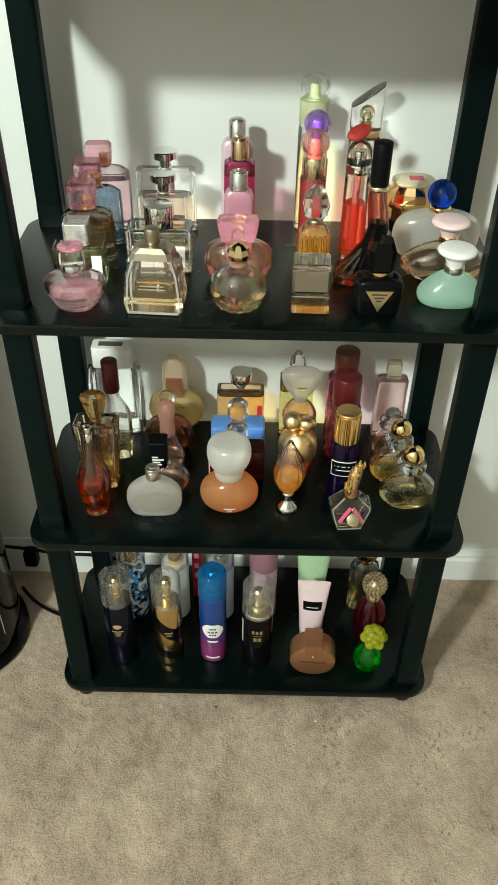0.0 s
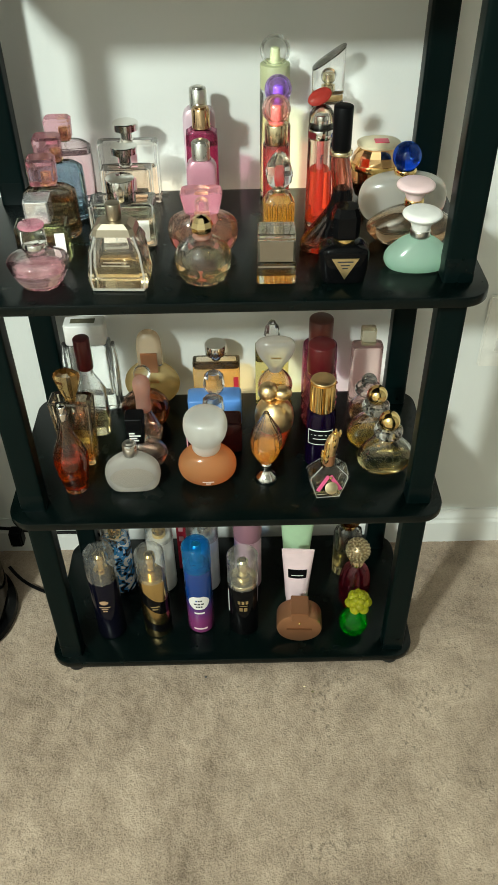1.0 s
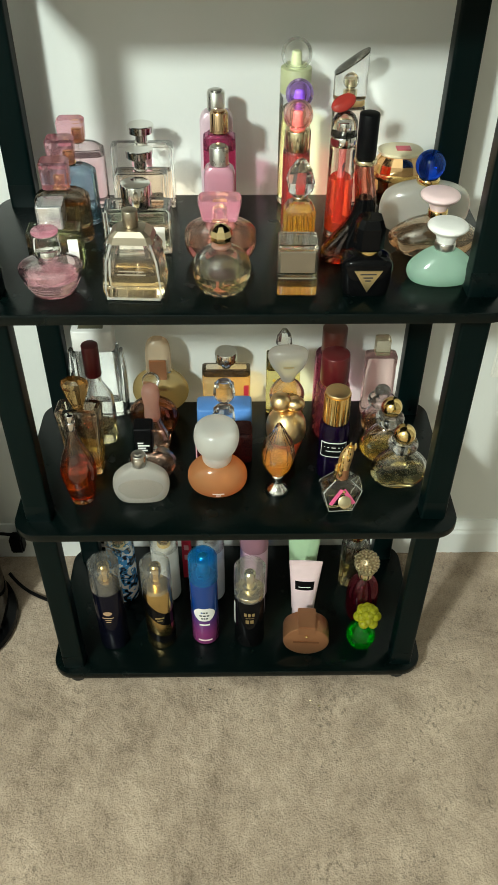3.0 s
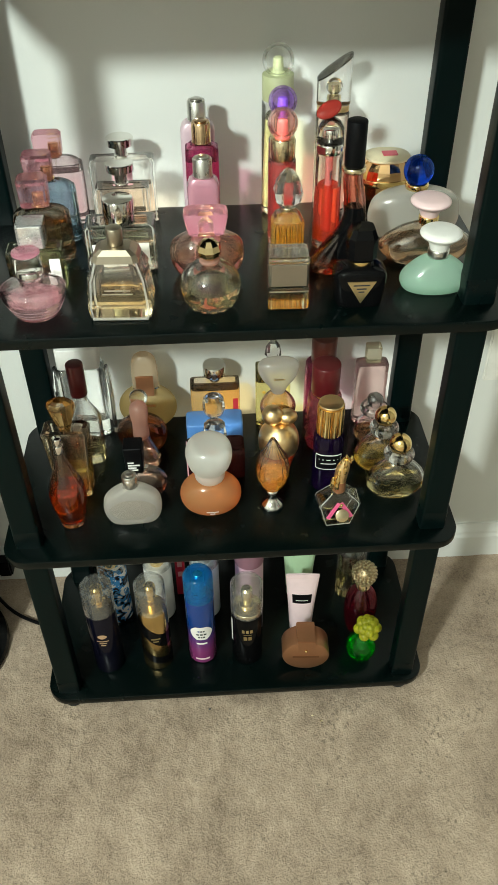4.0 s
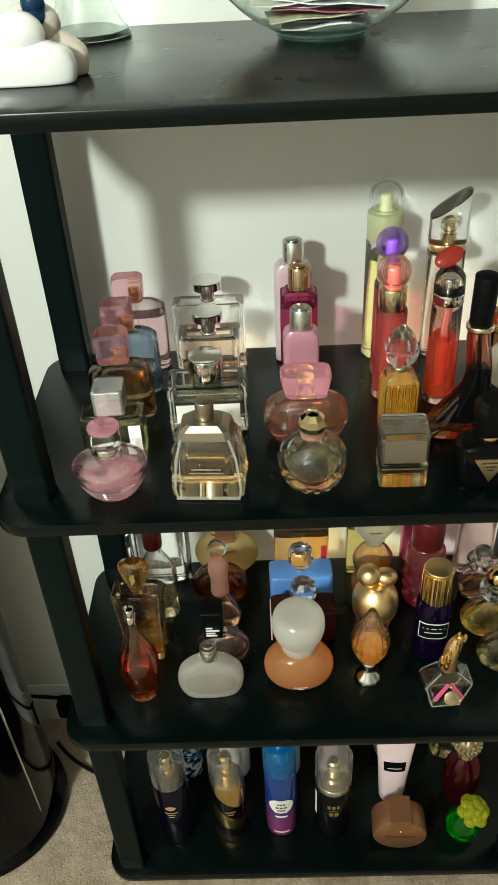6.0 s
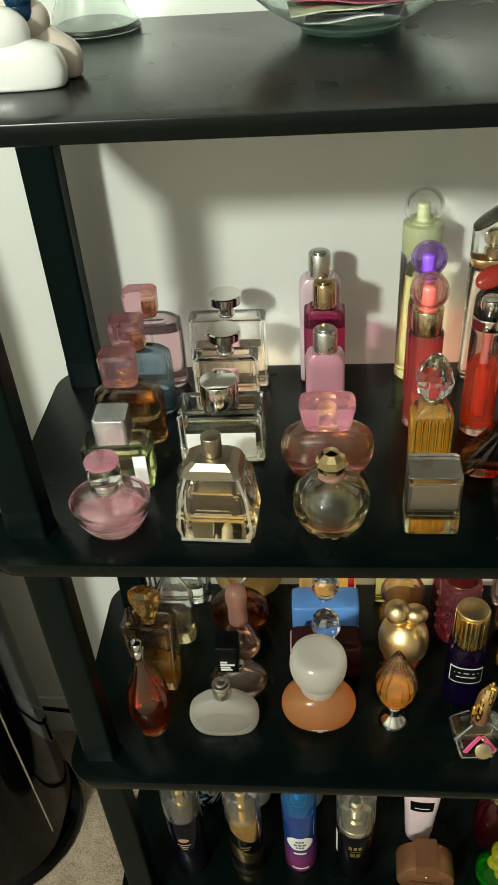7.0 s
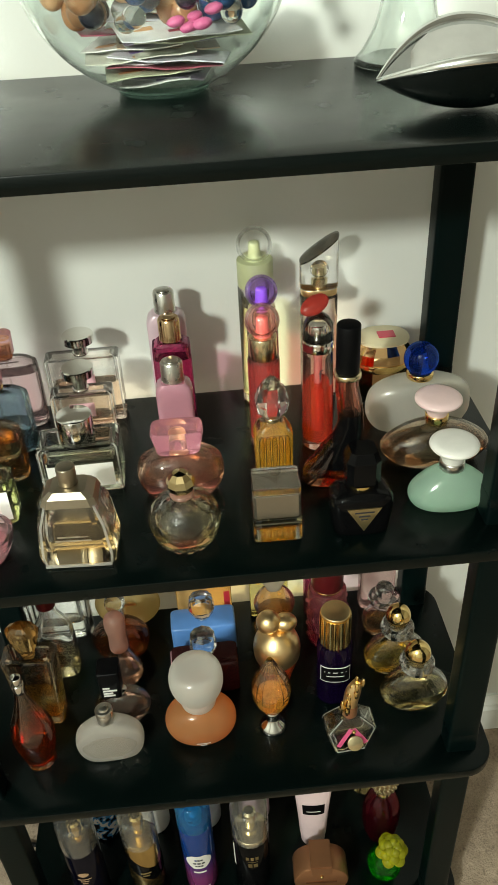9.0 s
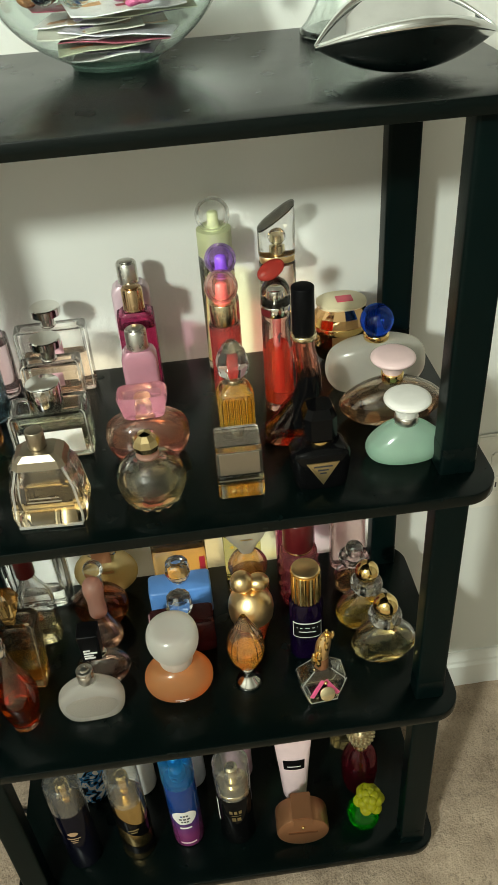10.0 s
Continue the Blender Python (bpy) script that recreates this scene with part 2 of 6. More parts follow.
# carpet: mottled beige pile
def carpet_material():
    m, nt, out = mat("beige_carpet")
    b = node(nt, "ShaderNodeBsdfPrincipled", Roughness=0.95)
    b.inputs["Specular IOR Level"].default_value = 0.1
    b.inputs["Sheen Weight"].default_value = 0.2
    tc = nt.nodes.new("ShaderNodeTexCoord")
    layers = []
    for scale, detail, stretch in ((4.5, 4.0, 1.0), (17.0, 5.0, 0.8), (70.0, 4.0, 0.75), (330.0, 2.0, 1.0)):
        mp = nt.nodes.new("ShaderNodeMapping")
        mp.inputs["Scale"].default_value = (1.0, stretch, 1.0)
        nz = node(nt, "ShaderNodeTexNoise", Scale=scale, Detail=detail, Roughness=0.6)
        nt.links.new(tc.outputs["Object"], mp.inputs["Vector"])
        nt.links.new(mp.outputs["Vector"], nz.inputs["Vector"])
        layers.append(nz)
    total = None
    for nz, weight in zip(layers, (0.40, 0.34, 0.16, 0.27)):
        ma = nt.nodes.new("ShaderNodeMath")
        ma.operation = "MULTIPLY_ADD"
        ma.inputs[1].default_value = weight
        ma.inputs[2].default_value = 0.0
        nt.links.new(nz.outputs["Fac"], ma.inputs[0])
        if total:
            nt.links.new(total.outputs[0], ma.inputs[2])
        total = ma
    ramp = nt.nodes.new("ShaderNodeValToRGB")
    el = ramp.color_ramp.elements
    el[0].position, el[0].color = 0.44, (0.170, 0.122, 0.086, 1)
    el[1].position, el[1].color = 0.72, (0.510, 0.394, 0.295, 1)
    mid = el.new(0.55)
    mid.color = (0.328, 0.246, 0.180, 1)
    nt.links.new(total.outputs[0], ramp.inputs["Fac"])
    # gaps between flattened tufts, in loose clusters
    pit = node(nt, "ShaderNodeTexNoise", Scale=150.0, Detail=2.0, Roughness=0.55)
    where = node(nt, "ShaderNodeTexNoise", Scale=9.0, Detail=3.0, Roughness=0.6)
    stroke = nt.nodes.new("ShaderNodeMapping")
    stroke.inputs["Scale"].default_value = (1.0, 0.7, 1.0)
    nt.links.new(tc.outputs["Object"], stroke.inputs["Vector"])
    nt.links.new(stroke.outputs["Vector"], pit.inputs["Vector"])
    nt.links.new(tc.outputs["Object"], where.inputs["Vector"])
    both = nt.nodes.new("ShaderNodeMath")
    both.operation = "MULTIPLY_ADD"
    both.inputs[1].default_value = 0.9
    nt.links.new(where.outputs["Fac"], both.inputs[0])
    nt.links.new(pit.outputs["Fac"], both.inputs[2])
    dark = nt.nodes.new("ShaderNodeMapRange")
    dark.inputs["From Min"].default_value, dark.inputs["From Max"].default_value = 1.09, 1.32
    dark.inputs["To Min"].default_value, dark.inputs["To Max"].default_value = 1.0, 0.45
    nt.links.new(both.outputs[0], dark.inputs["Value"])
    worn = nt.nodes.new("ShaderNodeVectorMath")
    worn.operation = "SCALE"
    nt.links.new(ramp.outputs["Color"], worn.inputs[0])
    nt.links.new(dark.outputs["Result"], worn.inputs["Scale"])
    nt.links.new(worn.outputs["Vector"], b.inputs["Base Color"])
    hsum = nt.nodes.new("ShaderNodeMath")
    hsum.operation = "MULTIPLY_ADD"
    hsum.inputs[1].default_value = 0.5
    nt.links.new(layers[3].outputs["Fac"], hsum.inputs[0])
    nt.links.new(layers[2].outputs["Fac"], hsum.inputs[2])
    bp = node(nt, "ShaderNodeBump", Strength=0.8, Distance=0.005)
    nt.links.new(hsum.outputs[0], bp.inputs["Height"])
    nt.links.new(bp.outputs["Normal"], b.inputs["Normal"])
    nt.links.new(b.outputs[0], out.inputs["Surface"])
    return m


CARPET = carpet_material()


# ---- mesh helpers ----
def super_point(a, b, n, ang):
    c, s = math.cos(ang), math.sin(ang)
    return (a * math.copysign(abs(c) ** (2 / n), c), b * math.copysign(abs(s) ** (2 / n), s))


def sample(secs, z):
    """Half width, half depth and offset of a section stack at the height z."""
    for p, q in zip(secs, secs[1:]):
        if p[0] <= z <= q[0]:
            f = (z - p[0]) / max(1e-9, q[0] - p[0])
            return tuple(p[i] + f * (q[i] - p[i]) for i in range(1, 5))
    e = secs[0] if z < secs[0][0] else secs[-1]
    return e[1:]


def full(secs):
    """Sections as (z, a, b, dx, dy); (z, r) alone is round."""
    res = []
    for s in secs:
        s = tuple(s)
        if len(s) == 2:
            s = (s[0], s[1], s[1])
        res.append(s + (0.0,) * (5 - len(s)))
    return res


def smoothed(secs, k=4):
    """Catmull-Rom through the sections."""
    p = [secs[0]] + list(secs) + [secs[-1]]
    res = []
    for i in range(1, len(p) - 2):
        for j in range(k):
            f = j / k
            row = []
            for c in range(5):
                a, b, d, e = p[i - 1][c], p[i][c], p[i + 1][c], p[i + 2][c]
                row.append(0.5 * (2 * b + (d - a) * f + (2 * a - 5 * b + 4 * d - e) * f * f + (3 * b - a - 3 * d + e) * f ** 3))
            row[0] = min(max(row[0], p[i][0]), p[i + 1][0])
            res.append(tuple(row))
    return res + [secs[-1]]


def loft(bm, secs, n=2.0, seg=28, flip=False, twist=0.0):
    rings = []
    for z, a, b, dx, dy in secs:
        ring = []
        for k in range(seg):
            x, y = super_point(max(a, 0.0003), max(b, 0.0003), n, 2 * math.pi * (k + 0.5 + twist) / seg)
            ring.append(bm.verts.new((x + dx, y + dy, z)))
        rings.append(ring)
    for r, q in zip(rings, rings[1:]):
        for k in range(seg):
            f = (r[k], r[(k + 1) % seg], q[(k + 1) % seg], q[k])
            bm.faces.new(f[::-1] if flip else f)
    bm.faces.new(rings[0] if flip else rings[0][::-1])
    bm.faces.new(rings[-1][::-1] if flip else rings[-1])
    return bm


def blk(z0, z1, a, b=None, r=0.0015):
    b = a if b is None else b
    return full([(z0, a - r, b - r), (z0 + r * 0.4, a - r * 0.3, b - r * 0.3), (z0 + r, a, b), (z1 - r, a, b), (z1 - r * 0.4, a - r * 0.3, b - r * 0.3), (z1, a - r, b - r)])


def box(bm, x0, y0, z0, x1, y1, z1, bevel=0.0):
    r = bmesh.ops.create_cube(bm, size=1)
    for v in r["verts"]:
        v.co = Vector(((x0 + x1) / 2 + v.co.x * (x1 - x0), (y0 + y1) / 2 + v.co.y * (y1 - y0), (z0 + z1) / 2 + v.co.z * (z1 - z0)))
    if bevel:
        bmesh.ops.bevel(bm, geom=list({e for v in r["verts"] for e in v.link_edges}), offset=bevel, segments=2, affect="EDGES")
    return bm


def ball(bm, r, x=0, y=0, z=0, sx=1, sy=1, sz=1, u=20, v=12):
    res = bmesh.ops.create_uvsphere(bm, u_segments=u, v_segments=v, radius=r)
    for w in res["verts"]:
        w.co = Vector((w.co.x * sx + x, w.co.y * sy + y, w.co.z * sz + z))
    return bm


def part(name, bm, material, parent=None, label="", sharp=38):
    me = bpy.data.meshes.new(name)
    bm.to_mesh(me)
    bm.free()
    me.materials.append(material)
    me.polygons.foreach_set("use_smooth", [True] * len(me.polygons))
    me.set_sharp_from_angle(angle=radians(sharp))
    ob = new(name, me)
    if material.name in SEE_THROUGH:
        ob.visible_shadow = False
    if parent:
        ob.parent = parent
    if label:
        tagged(ob, label)
    return ob


def thing(name, label, category, x, y, z, turn=0.0, group=""):
    e = new(name)
    e.empty_display_size = 0.02
    e.matrix_basis = pose(x, y, z, 0, 0, turn)
    return tagged(e, label, category, group)


# ---- bottle building ----
def glass_body(parent, secs, material, n=2.0, seg=28, wall=0.0028, floor=0.005, level=None, liquid=None, sm=True, name="flask", hollow=True, twist=0.0, sharp=38):
    """Flask with wall thickness, open at its neck, and the liquid in it."""
    secs = full(secs)
    s = smoothed(secs) if sm else secs
    z0, z1 = s[0][0] + floor, s[-1][0]

    def inner(lo, hi, gap, k=12):
        rows = []
        for i in range(k + 1):
            z = lo + (hi - lo) * i / k
            a, b, dx, dy = sample(s, z)
            rows.append((z, max(a - gap, 0.001), max(b - gap, 0.001), dx, dy))
        return rows
    bm = bmesh.new()
    air = level if liquid else z0
    stack = list(s) + (inner(air, z1, wall)[::-1] if hollow else [])
    loft(bm, stack, n, seg, twist=twist)
    ob = part(name, bm, material, parent, sharp=sharp)
    if liquid and floor >= 0.006:
        bm = bmesh.new()
        loft(bm, inner(s[0][0] + 0.0008, z0 - 0.0008, 0.0012, 4), n, seg, twist=twist)
        part("heavy_base", bm, BASEGLASS.get(liquid.name, HEAVY), parent)
    if liquid:
        bm = bmesh.new()
        loft(bm, inner(z0 + 0.0004, level, wall + 0.0004), n, seg, twist=twist)
        part("liquid", bm, liquid, parent)
    return ob


def glint_strips(parent, secs, k, material, r=0.0009, z_low=0.0015, top=None):
    """Pale scattering strips standing in for glints: the four upright corners and the foot."""
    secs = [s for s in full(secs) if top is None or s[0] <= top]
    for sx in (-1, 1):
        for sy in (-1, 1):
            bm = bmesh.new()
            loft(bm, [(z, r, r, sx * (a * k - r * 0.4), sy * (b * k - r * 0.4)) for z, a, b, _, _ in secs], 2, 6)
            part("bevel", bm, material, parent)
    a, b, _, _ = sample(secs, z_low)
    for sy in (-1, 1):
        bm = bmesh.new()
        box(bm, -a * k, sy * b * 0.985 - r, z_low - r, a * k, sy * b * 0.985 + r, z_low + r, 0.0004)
        part("foot_glint", bm, material, parent)


def lump(parent, name, secs, material, n=2.0, seg=24, sm=False, label="", twist=0.0, sharp=38):
    secs = full(secs)
    bm = bmesh.new()
    loft(bm, smoothed(secs) if sm else secs, n, seg, twist=twist)
    return part(name, bm, material, parent, label, sharp)


def orb(parent, name, r, z, material, x=0, y=0, sx=1, sy=1, sz=1, u=20, v=12, label=""):
    bm = bmesh.new()
    ball(bm, r, x, y, z, sx, sy, sz, u, v)
    return part(name, bm, material, parent, label, 38 if u > 12 else 5)


def dip_tube(parent, z0, z1, x=0.0):
    lump(parent, "dip_tube", [(z0, 0.0012, 0.0012, x + 0.004), ((z0 + z1) / 2, 0.0012, 0.0012, x + 0.0015), (z1, 0.0012, 0.0012, x)], DIPTUBE, seg=8)


def decal(parent, name, secs, n, z0, z1, d0, d1, material, off=0.0005, label="", rows=4, cols=10, round_ends=0.0):
    """A label that follows the surface of a section stack; the angles are in degrees, -90 is the front."""
    secs = full(secs)
    bm = bmesh.new()
    grid = []
    for i in range(rows + 1):
        f = i / rows
        z = z0 + (z1 - z0) * f
        a, b, dx, dy = sample(secs, z)
        pinch = round_ends * (2 * f - 1) ** 2
        lo, hi = d0 + (d1 - d0) * pinch / 2, d1 - (d1 - d0) * pinch / 2
        row = []
        for j in range(cols + 1):
            x, y = super_point(a + off, b + off, n, radians(lo + (hi - lo) * j / cols))
            row.append(bm.verts.new((x + dx, y + dy, z)))
        grid.append(row)
    for r, q in zip(grid, grid[1:]):
        for j in range(cols):
            bm.faces.new((r[j], r[j + 1], q[j + 1], q[j]))
    return part(name, bm, material, parent, label)


def plate_box(parent, name, x0, y0, z0, x1, y1, z1, material, bevel=0.0004, label=""):
    bm = bmesh.new()
    box(bm, x0, y0, z0, x1, y1, z1, bevel)
    return part(name, bm, material, parent, label)


GROUP = "perfume bottles on the rack"


# height trim of single bottles
TRIM_Z = {
    "pale pink glass bowl": 0.89, "clear square perfume bottle": 0.875, "rounded brown amber": 0.91, "teal blue rounded": 0.91, "colourless rounded": 0.92,
    "faceted tapering": 0.94, "wide clear perfume block": 0.85, "clear rectangular": 0.885, "large clear rectangular": 0.90, "peach oval": 0.84,
    "slim metallic pink": 0.93, "slim magenta": 0.94, "slim lavender": 0.945, "square clear glass": 0.84, "sculpted black": 0.955, "pearly mint": 0.95, "wide clear pebble": 0.96,
    "clear rounded perfume": 0.95, "tall clear perfume": 0.935, "flat round pearly": 0.97, "clear oval perfume": 0.90, "flat frosted": 0.95, "rectangular amber": 0.90,
    "squat frosted": 0.97, "embossed rose": 0.96, "magenta glass": 0.94, "tall rose-tinted": 0.945, "emerald": 1.08, "burgundy": 0.96, "dark purple": 0.97,
}


def perfume(label, x, y, z, turn=0.0, name="perfume_bottle", category="perfume bottle"):
    p = thing(name, label, category, x, y, z + 0.0006, turn, GROUP)
    for start, k in TRIM_Z.items():
        if label.startswith(start):
            p.scale.z = k
    return p


# ---- room ----
def flat(name, material, x0, y0, z0, x1, y1, z1, label, category, bevel=0.0):
    bm = bmesh.new()
    box(bm, x0, y0, z0, x1, y1, z1, bevel)
    return tagged(part(name, bm, material), label, category, kind="structure")


WY = 0.30
flat("wall_north", WALL, -2.3, WY, -0.02, 2.5, WY + 0.12, 2.46, "off-white painted wall behind the rack", "wall")
# unseen walls and ceiling added to close the room and bounce the lamp's light
flat("wall_south", ROOM_BOUNCE, -2.3, -3.42, -0.02, 2.5, -3.30, 2.46, "unseen wall of the room, toned to set the bounce light", "wall")
flat("wall_west", ROOM_BOUNCE, -2.42, -3.42, -0.02, -2.30, WY + 0.12, 2.46, "unseen wall of the room, toned to set the bounce light", "wall")
flat("wall_east", ROOM_BOUNCE, 2.50, -3.42, -0.02, 2.62, WY + 0.12, 2.46, "unseen wall of the room, toned to set the bounce light", "wall")
flat("ceiling", ROOM_BOUNCE, -2.42, -3.42, 2.46, 2.62, WY + 0.12, 2.56, "unseen ceiling, toned to set the bounce light", "ceiling")


def carpet():
    """One sheet, finer and uneven near the rack."""
    def line(lo, hi, fine_lo, fine_hi, step, coarse):
        v, res = lo, []
        while v < hi:
            res.append(v)
            v += step if fine_lo <= v < fine_hi else coarse
        return res + [hi]
    xs = line(-2.42, 2.62, -0.66, 0.72, 0.006, 0.11)
    ys = line(-3.42, 0.42, -0.62, 0.42, 0.006, 0.14)
    verts, faces = [], []
    for y in ys:
        for x in xs:
            h = 0.0022 * noise.noise(Vector((x * 22, y * 22, 0))) + 0.0018 * noise.noise(Vector((x * 75, y * 75, 3)))
            h += 0.0007 * random.uniform(-1, 1)
            verts.append((x, y, h))
    w = len(xs)
    for j in range(len(ys) - 1):
        for i in range(w - 1):
            a = j * w + i
            faces.append((a, a + 1, a + w + 1, a + w))
    me = bpy.data.meshes.new("floor")
    me.from_pydata(verts, [], faces)
    me.materials.append(CARPET)
    me.polygons.foreach_set("use_smooth", [True] * len(me.polygons))
    return tagged(new("floor", me), "mottled beige cut-pile carpet with worn darker patches", "carpet", kind="structure")


carpet()


def skirting():
    prof = [(0.0, 0.0), (0.013, 0.0), (0.013, 0.052), (0.010, 0.058), (0.010, 0.064), (0.005, 0.074), (0.004, 0.080), (0.0, 0.080)]
    bm = bmesh.new()
    ends = []
    for x in (-2.3, 2.5):
        ends.append([bm.verts.new((x, WY - d, h)) for d, h in prof])
    k = len(prof)
    for i in range(k):
        bm.faces.new((ends[0][i], ends[0][(i + 1) % k], ends[1][(i + 1) % k], ends[1][i]))
    bm.faces.new(ends[0])
    bm.faces.new(ends[1][::-1])
    bmesh.ops.recalc_face_normals(bm, faces=bm.faces)
    return tagged(part("baseboard", bm, TRIM, sharp=20), "white painted moulded baseboard along the wall", "baseboard", kind="structure")


skirting()

# pole added out of the way behind the camera, unseen, as the light's stand
lamp = thing("added_lamp_pole", "tall slim black pole added unseen below the room light", "floor lamp", LAMP[0], LAMP[1], 0.0)
lump(lamp, "pole", [(0, 0.14), (0.02, 0.14), (0.03, 0.012), (1.7, 0.012), (1.82, 0.02)], BLACKMATT)

# wall outlet
outlet = thing("wall_outlet", "off-white plastic outlet cover plate on the wall", "wall outlet", 0.447, WY, 0.48)
bm = bmesh.new()
box(bm, -0.040, -0.006, -0.066, 0.040, -0.001, 0.066, 0.003)
part("cover_plate", bm, PLATE, outlet)
for dz in (-0.022, 0.022):
    plate_box(outlet, "socket", -0.017, -0.0085, dz - 0.014, 0.017, -0.0062, dz + 0.014, PLATE, 0.003)
    for dx in (-0.006, 0.006):
        plate_box(outlet, "slot", dx - 0.001, -0.0092, dz - 0.004, dx + 0.001, -0.0086, dz + 0.005, INK, 0)

# ---- rack ----
TOP = (0.043, 0.388, 0.733, 1.071)
THICK = 0.013
HALF_W, DEPTH = 0.300, 0.272
ZA, ZB, ZC, ZD = TOP[:4]
rack = thing("shelf_rack", "black open rack with rounded laminate shelves and square tubes", "shelf rack", 0, 0, 0)


def shelf_board(z, front):
    bm = bmesh.new()
    r, pts = 0.034, []
    for cx, cy, a0 in ((HALF_W - r, front + r, -90), (HALF_W - r, DEPTH - r, 0), (-HALF_W + r, DEPTH - r, 90), (-HALF_W + r, front + r, 180)):
        for k in range(9):
            a = radians(a0 + k * 90 / 8)
            pts.append((cx + r * math.cos(a), cy + r * math.sin(a)))
    prof = [(0.0015, 0.0), (0.0004, 0.0005), (0.0, 0.0015), (0.0, THICK - 0.0015), (0.0004, THICK - 0.0005), (0.0015, THICK)]
    rings = []
    for inset, h in prof:
        ring = []
        for x, y in pts:
            cx, cy = 0.0, DEPTH / 2
            ring.append(bm.verts.new((cx + (x - cx) * (1 - inset / HALF_W), cy + (y - cy) * (1 - inset * 2 / DEPTH), z - THICK + h)))
        rings.append(ring)
    k = len(pts)
    for a, b in zip(rings, rings[1:]):
        for i in range(k):
            bm.faces.new((a[i], a[(i + 1) % k], b[(i + 1) % k], b[i]))
    bm.faces.new(rings[0][::-1])
    bm.faces.new(rings[-1])
    return part("shelf", bm, RACK, rack)


for z, front in zip(TOP, (0.0, -0.012, -0.019, -0.005)):
    shelf_board(z, front)
for px in (-0.266, 0.266):
    for py in (0.026, 0.248):
        for z0, z1 in zip(TOP, TOP[1:]):
            lump(rack, "post", [(z0, 0.0168, 0.0130, px, py), (z1 - THICK, 0.0168, 0.0130, px, py)], TUBE, 9, 32)
            lump(rack, "collar", [(z0, 0.0171, 0.0133, px, py), (z0 + 0.028, 0.0171, 0.0133, px, py), (z0 + 0.029, 0.0169, 0.0131, px, py)], COLLAR, 9, 32)
        lump(rack, "foot", [(-0.002, 0.013, 0.011, px, py), (0.006, 0.014, 0.012, px, py), (TOP[0] - THICK, 0.011, 0.010, px, py)], RUBBER, 2, 20)


# ---- upper display shelf ----
def text_bars(parent, secs, n, z, deg, material, widths, step=0.004, high=0.0016):
    for i, w in enumerate(widths):
        decal(parent, "print", secs, n, z - i * step, z - i * step + high, deg - w / 2, deg + w / 2, material, 0.0009, rows=1, cols=4)


def pink_bowl():
    p = perfume("pale pink glass bowl-shaped perfume bottle with a round pink cap", -0.194, 0.027, ZC)
    s = [(0, 0.017, 0.016), (0.002, 0.021, 0.019), (0.010, 0.0255, 0.023), (0.022, 0.031, 0.028), (0.032, 0.0335, 0.030), (0.037, 0.0325, 0.029), (0.042, 0.024, 0.021), (0.046, 0.010, 0.010)]
    glass_body(p, s, PINKGLASS, level=0.024, liquid=L_PINK)
    for z in (0.008, 0.013, 0.018):
        a, b, _, _ = sample(full(s), z)
        # glass ridges, their bright shine put into the pale pink colour
        lump(p, "ridge", [(z - 0.001, a, b), (z, a + 0.0007, b + 0.0007), (z + 0.001, a, b)], ROSEGLINT, 2, 28)
    lump(p, "collar", blk(0.046, 0.058, 0.0088), SILVER)
    lump(p, "cap", blk(0.049, 0.077, 0.0135, None, 0.001), BALLCLEAR, 2, 28)
    lump(p, "cap_top", blk(0.0772, 0.0815, 0.0139, None, 0.0015), PINKCAP, 2, 28)
    dip_tube(p, 0.006, 0.047)


def cube_cap():
    p = perfume("clear square perfume bottle, greenish, with a mirrored cube cap", -0.198, 0.086, ZC, 2)
    s = blk(0, 0.053, 0.0295, 0.015, 0.002)
    glass_body(p, s, glass("pale_green_glass", (0.97, 0.98, 0.92)), 10, 8, 0.004, 0.007, 0.038, liquid("pale_olive_liquid", (0.94, 0.95, 0.76), 0.08), False, sharp=15)
    decal(p, "label", s, 10, 0.008, 0.044, -88, -58, PAPER)
    lump(p, "collar", blk(0.053, 0.056, 0.008), SILVER)
    cap = lump(p, "cap", blk(0.056, 0.087, 0.0142, 0.0142, 0.0012), CLEAR, 14, 8, sharp=15)
    lump(cap, "cap_core", blk(0.0565, 0.0850, 0.0130, 0.0130, 0.0008), solid("pearl_silver", (0.84, 0.83, 0.82), 0.16, 0.85), 14, 8, sharp=15)


def rounded_flask(label, x, y, w, h, gl, liq, level, capx, captop, d=0.0135):
    p = perfume(label, x, y, ZC, 3)
    s = full([(0, w - 0.004, d - 0.003), (0.003, w - 0.001, d - 0.0005), (0.010, w, d), (h - 0.016, w, d), (h - 0.007, w - 0.003, d - 0.001), (h - 0.002, w - 0.010, d - 0.003), (h, w - 0.017, d - 0.006)])
    glass_body(p, s, gl, 4, 36, 0.004, 0.007, level, liq)
    lump(p, "collar", blk(h, h + 0.005, 0.0085), GOLD)
    lump(p, "nozzle", blk(h + 0.005, h + 0.020, 0.0055), GOLD)
    lump(p, "cap", full([(h + 0.003, 0.0145, 0.0115, capx), (h + 0.004, 0.0155, 0.0125, capx), (captop - 0.003, 0.0165, 0.0130, capx), (captop, 0.0140, 0.0105, capx)]), PINKCAP, 6, 12, sharp=12)
    dip_tube(p, 0.008, h)
    return p


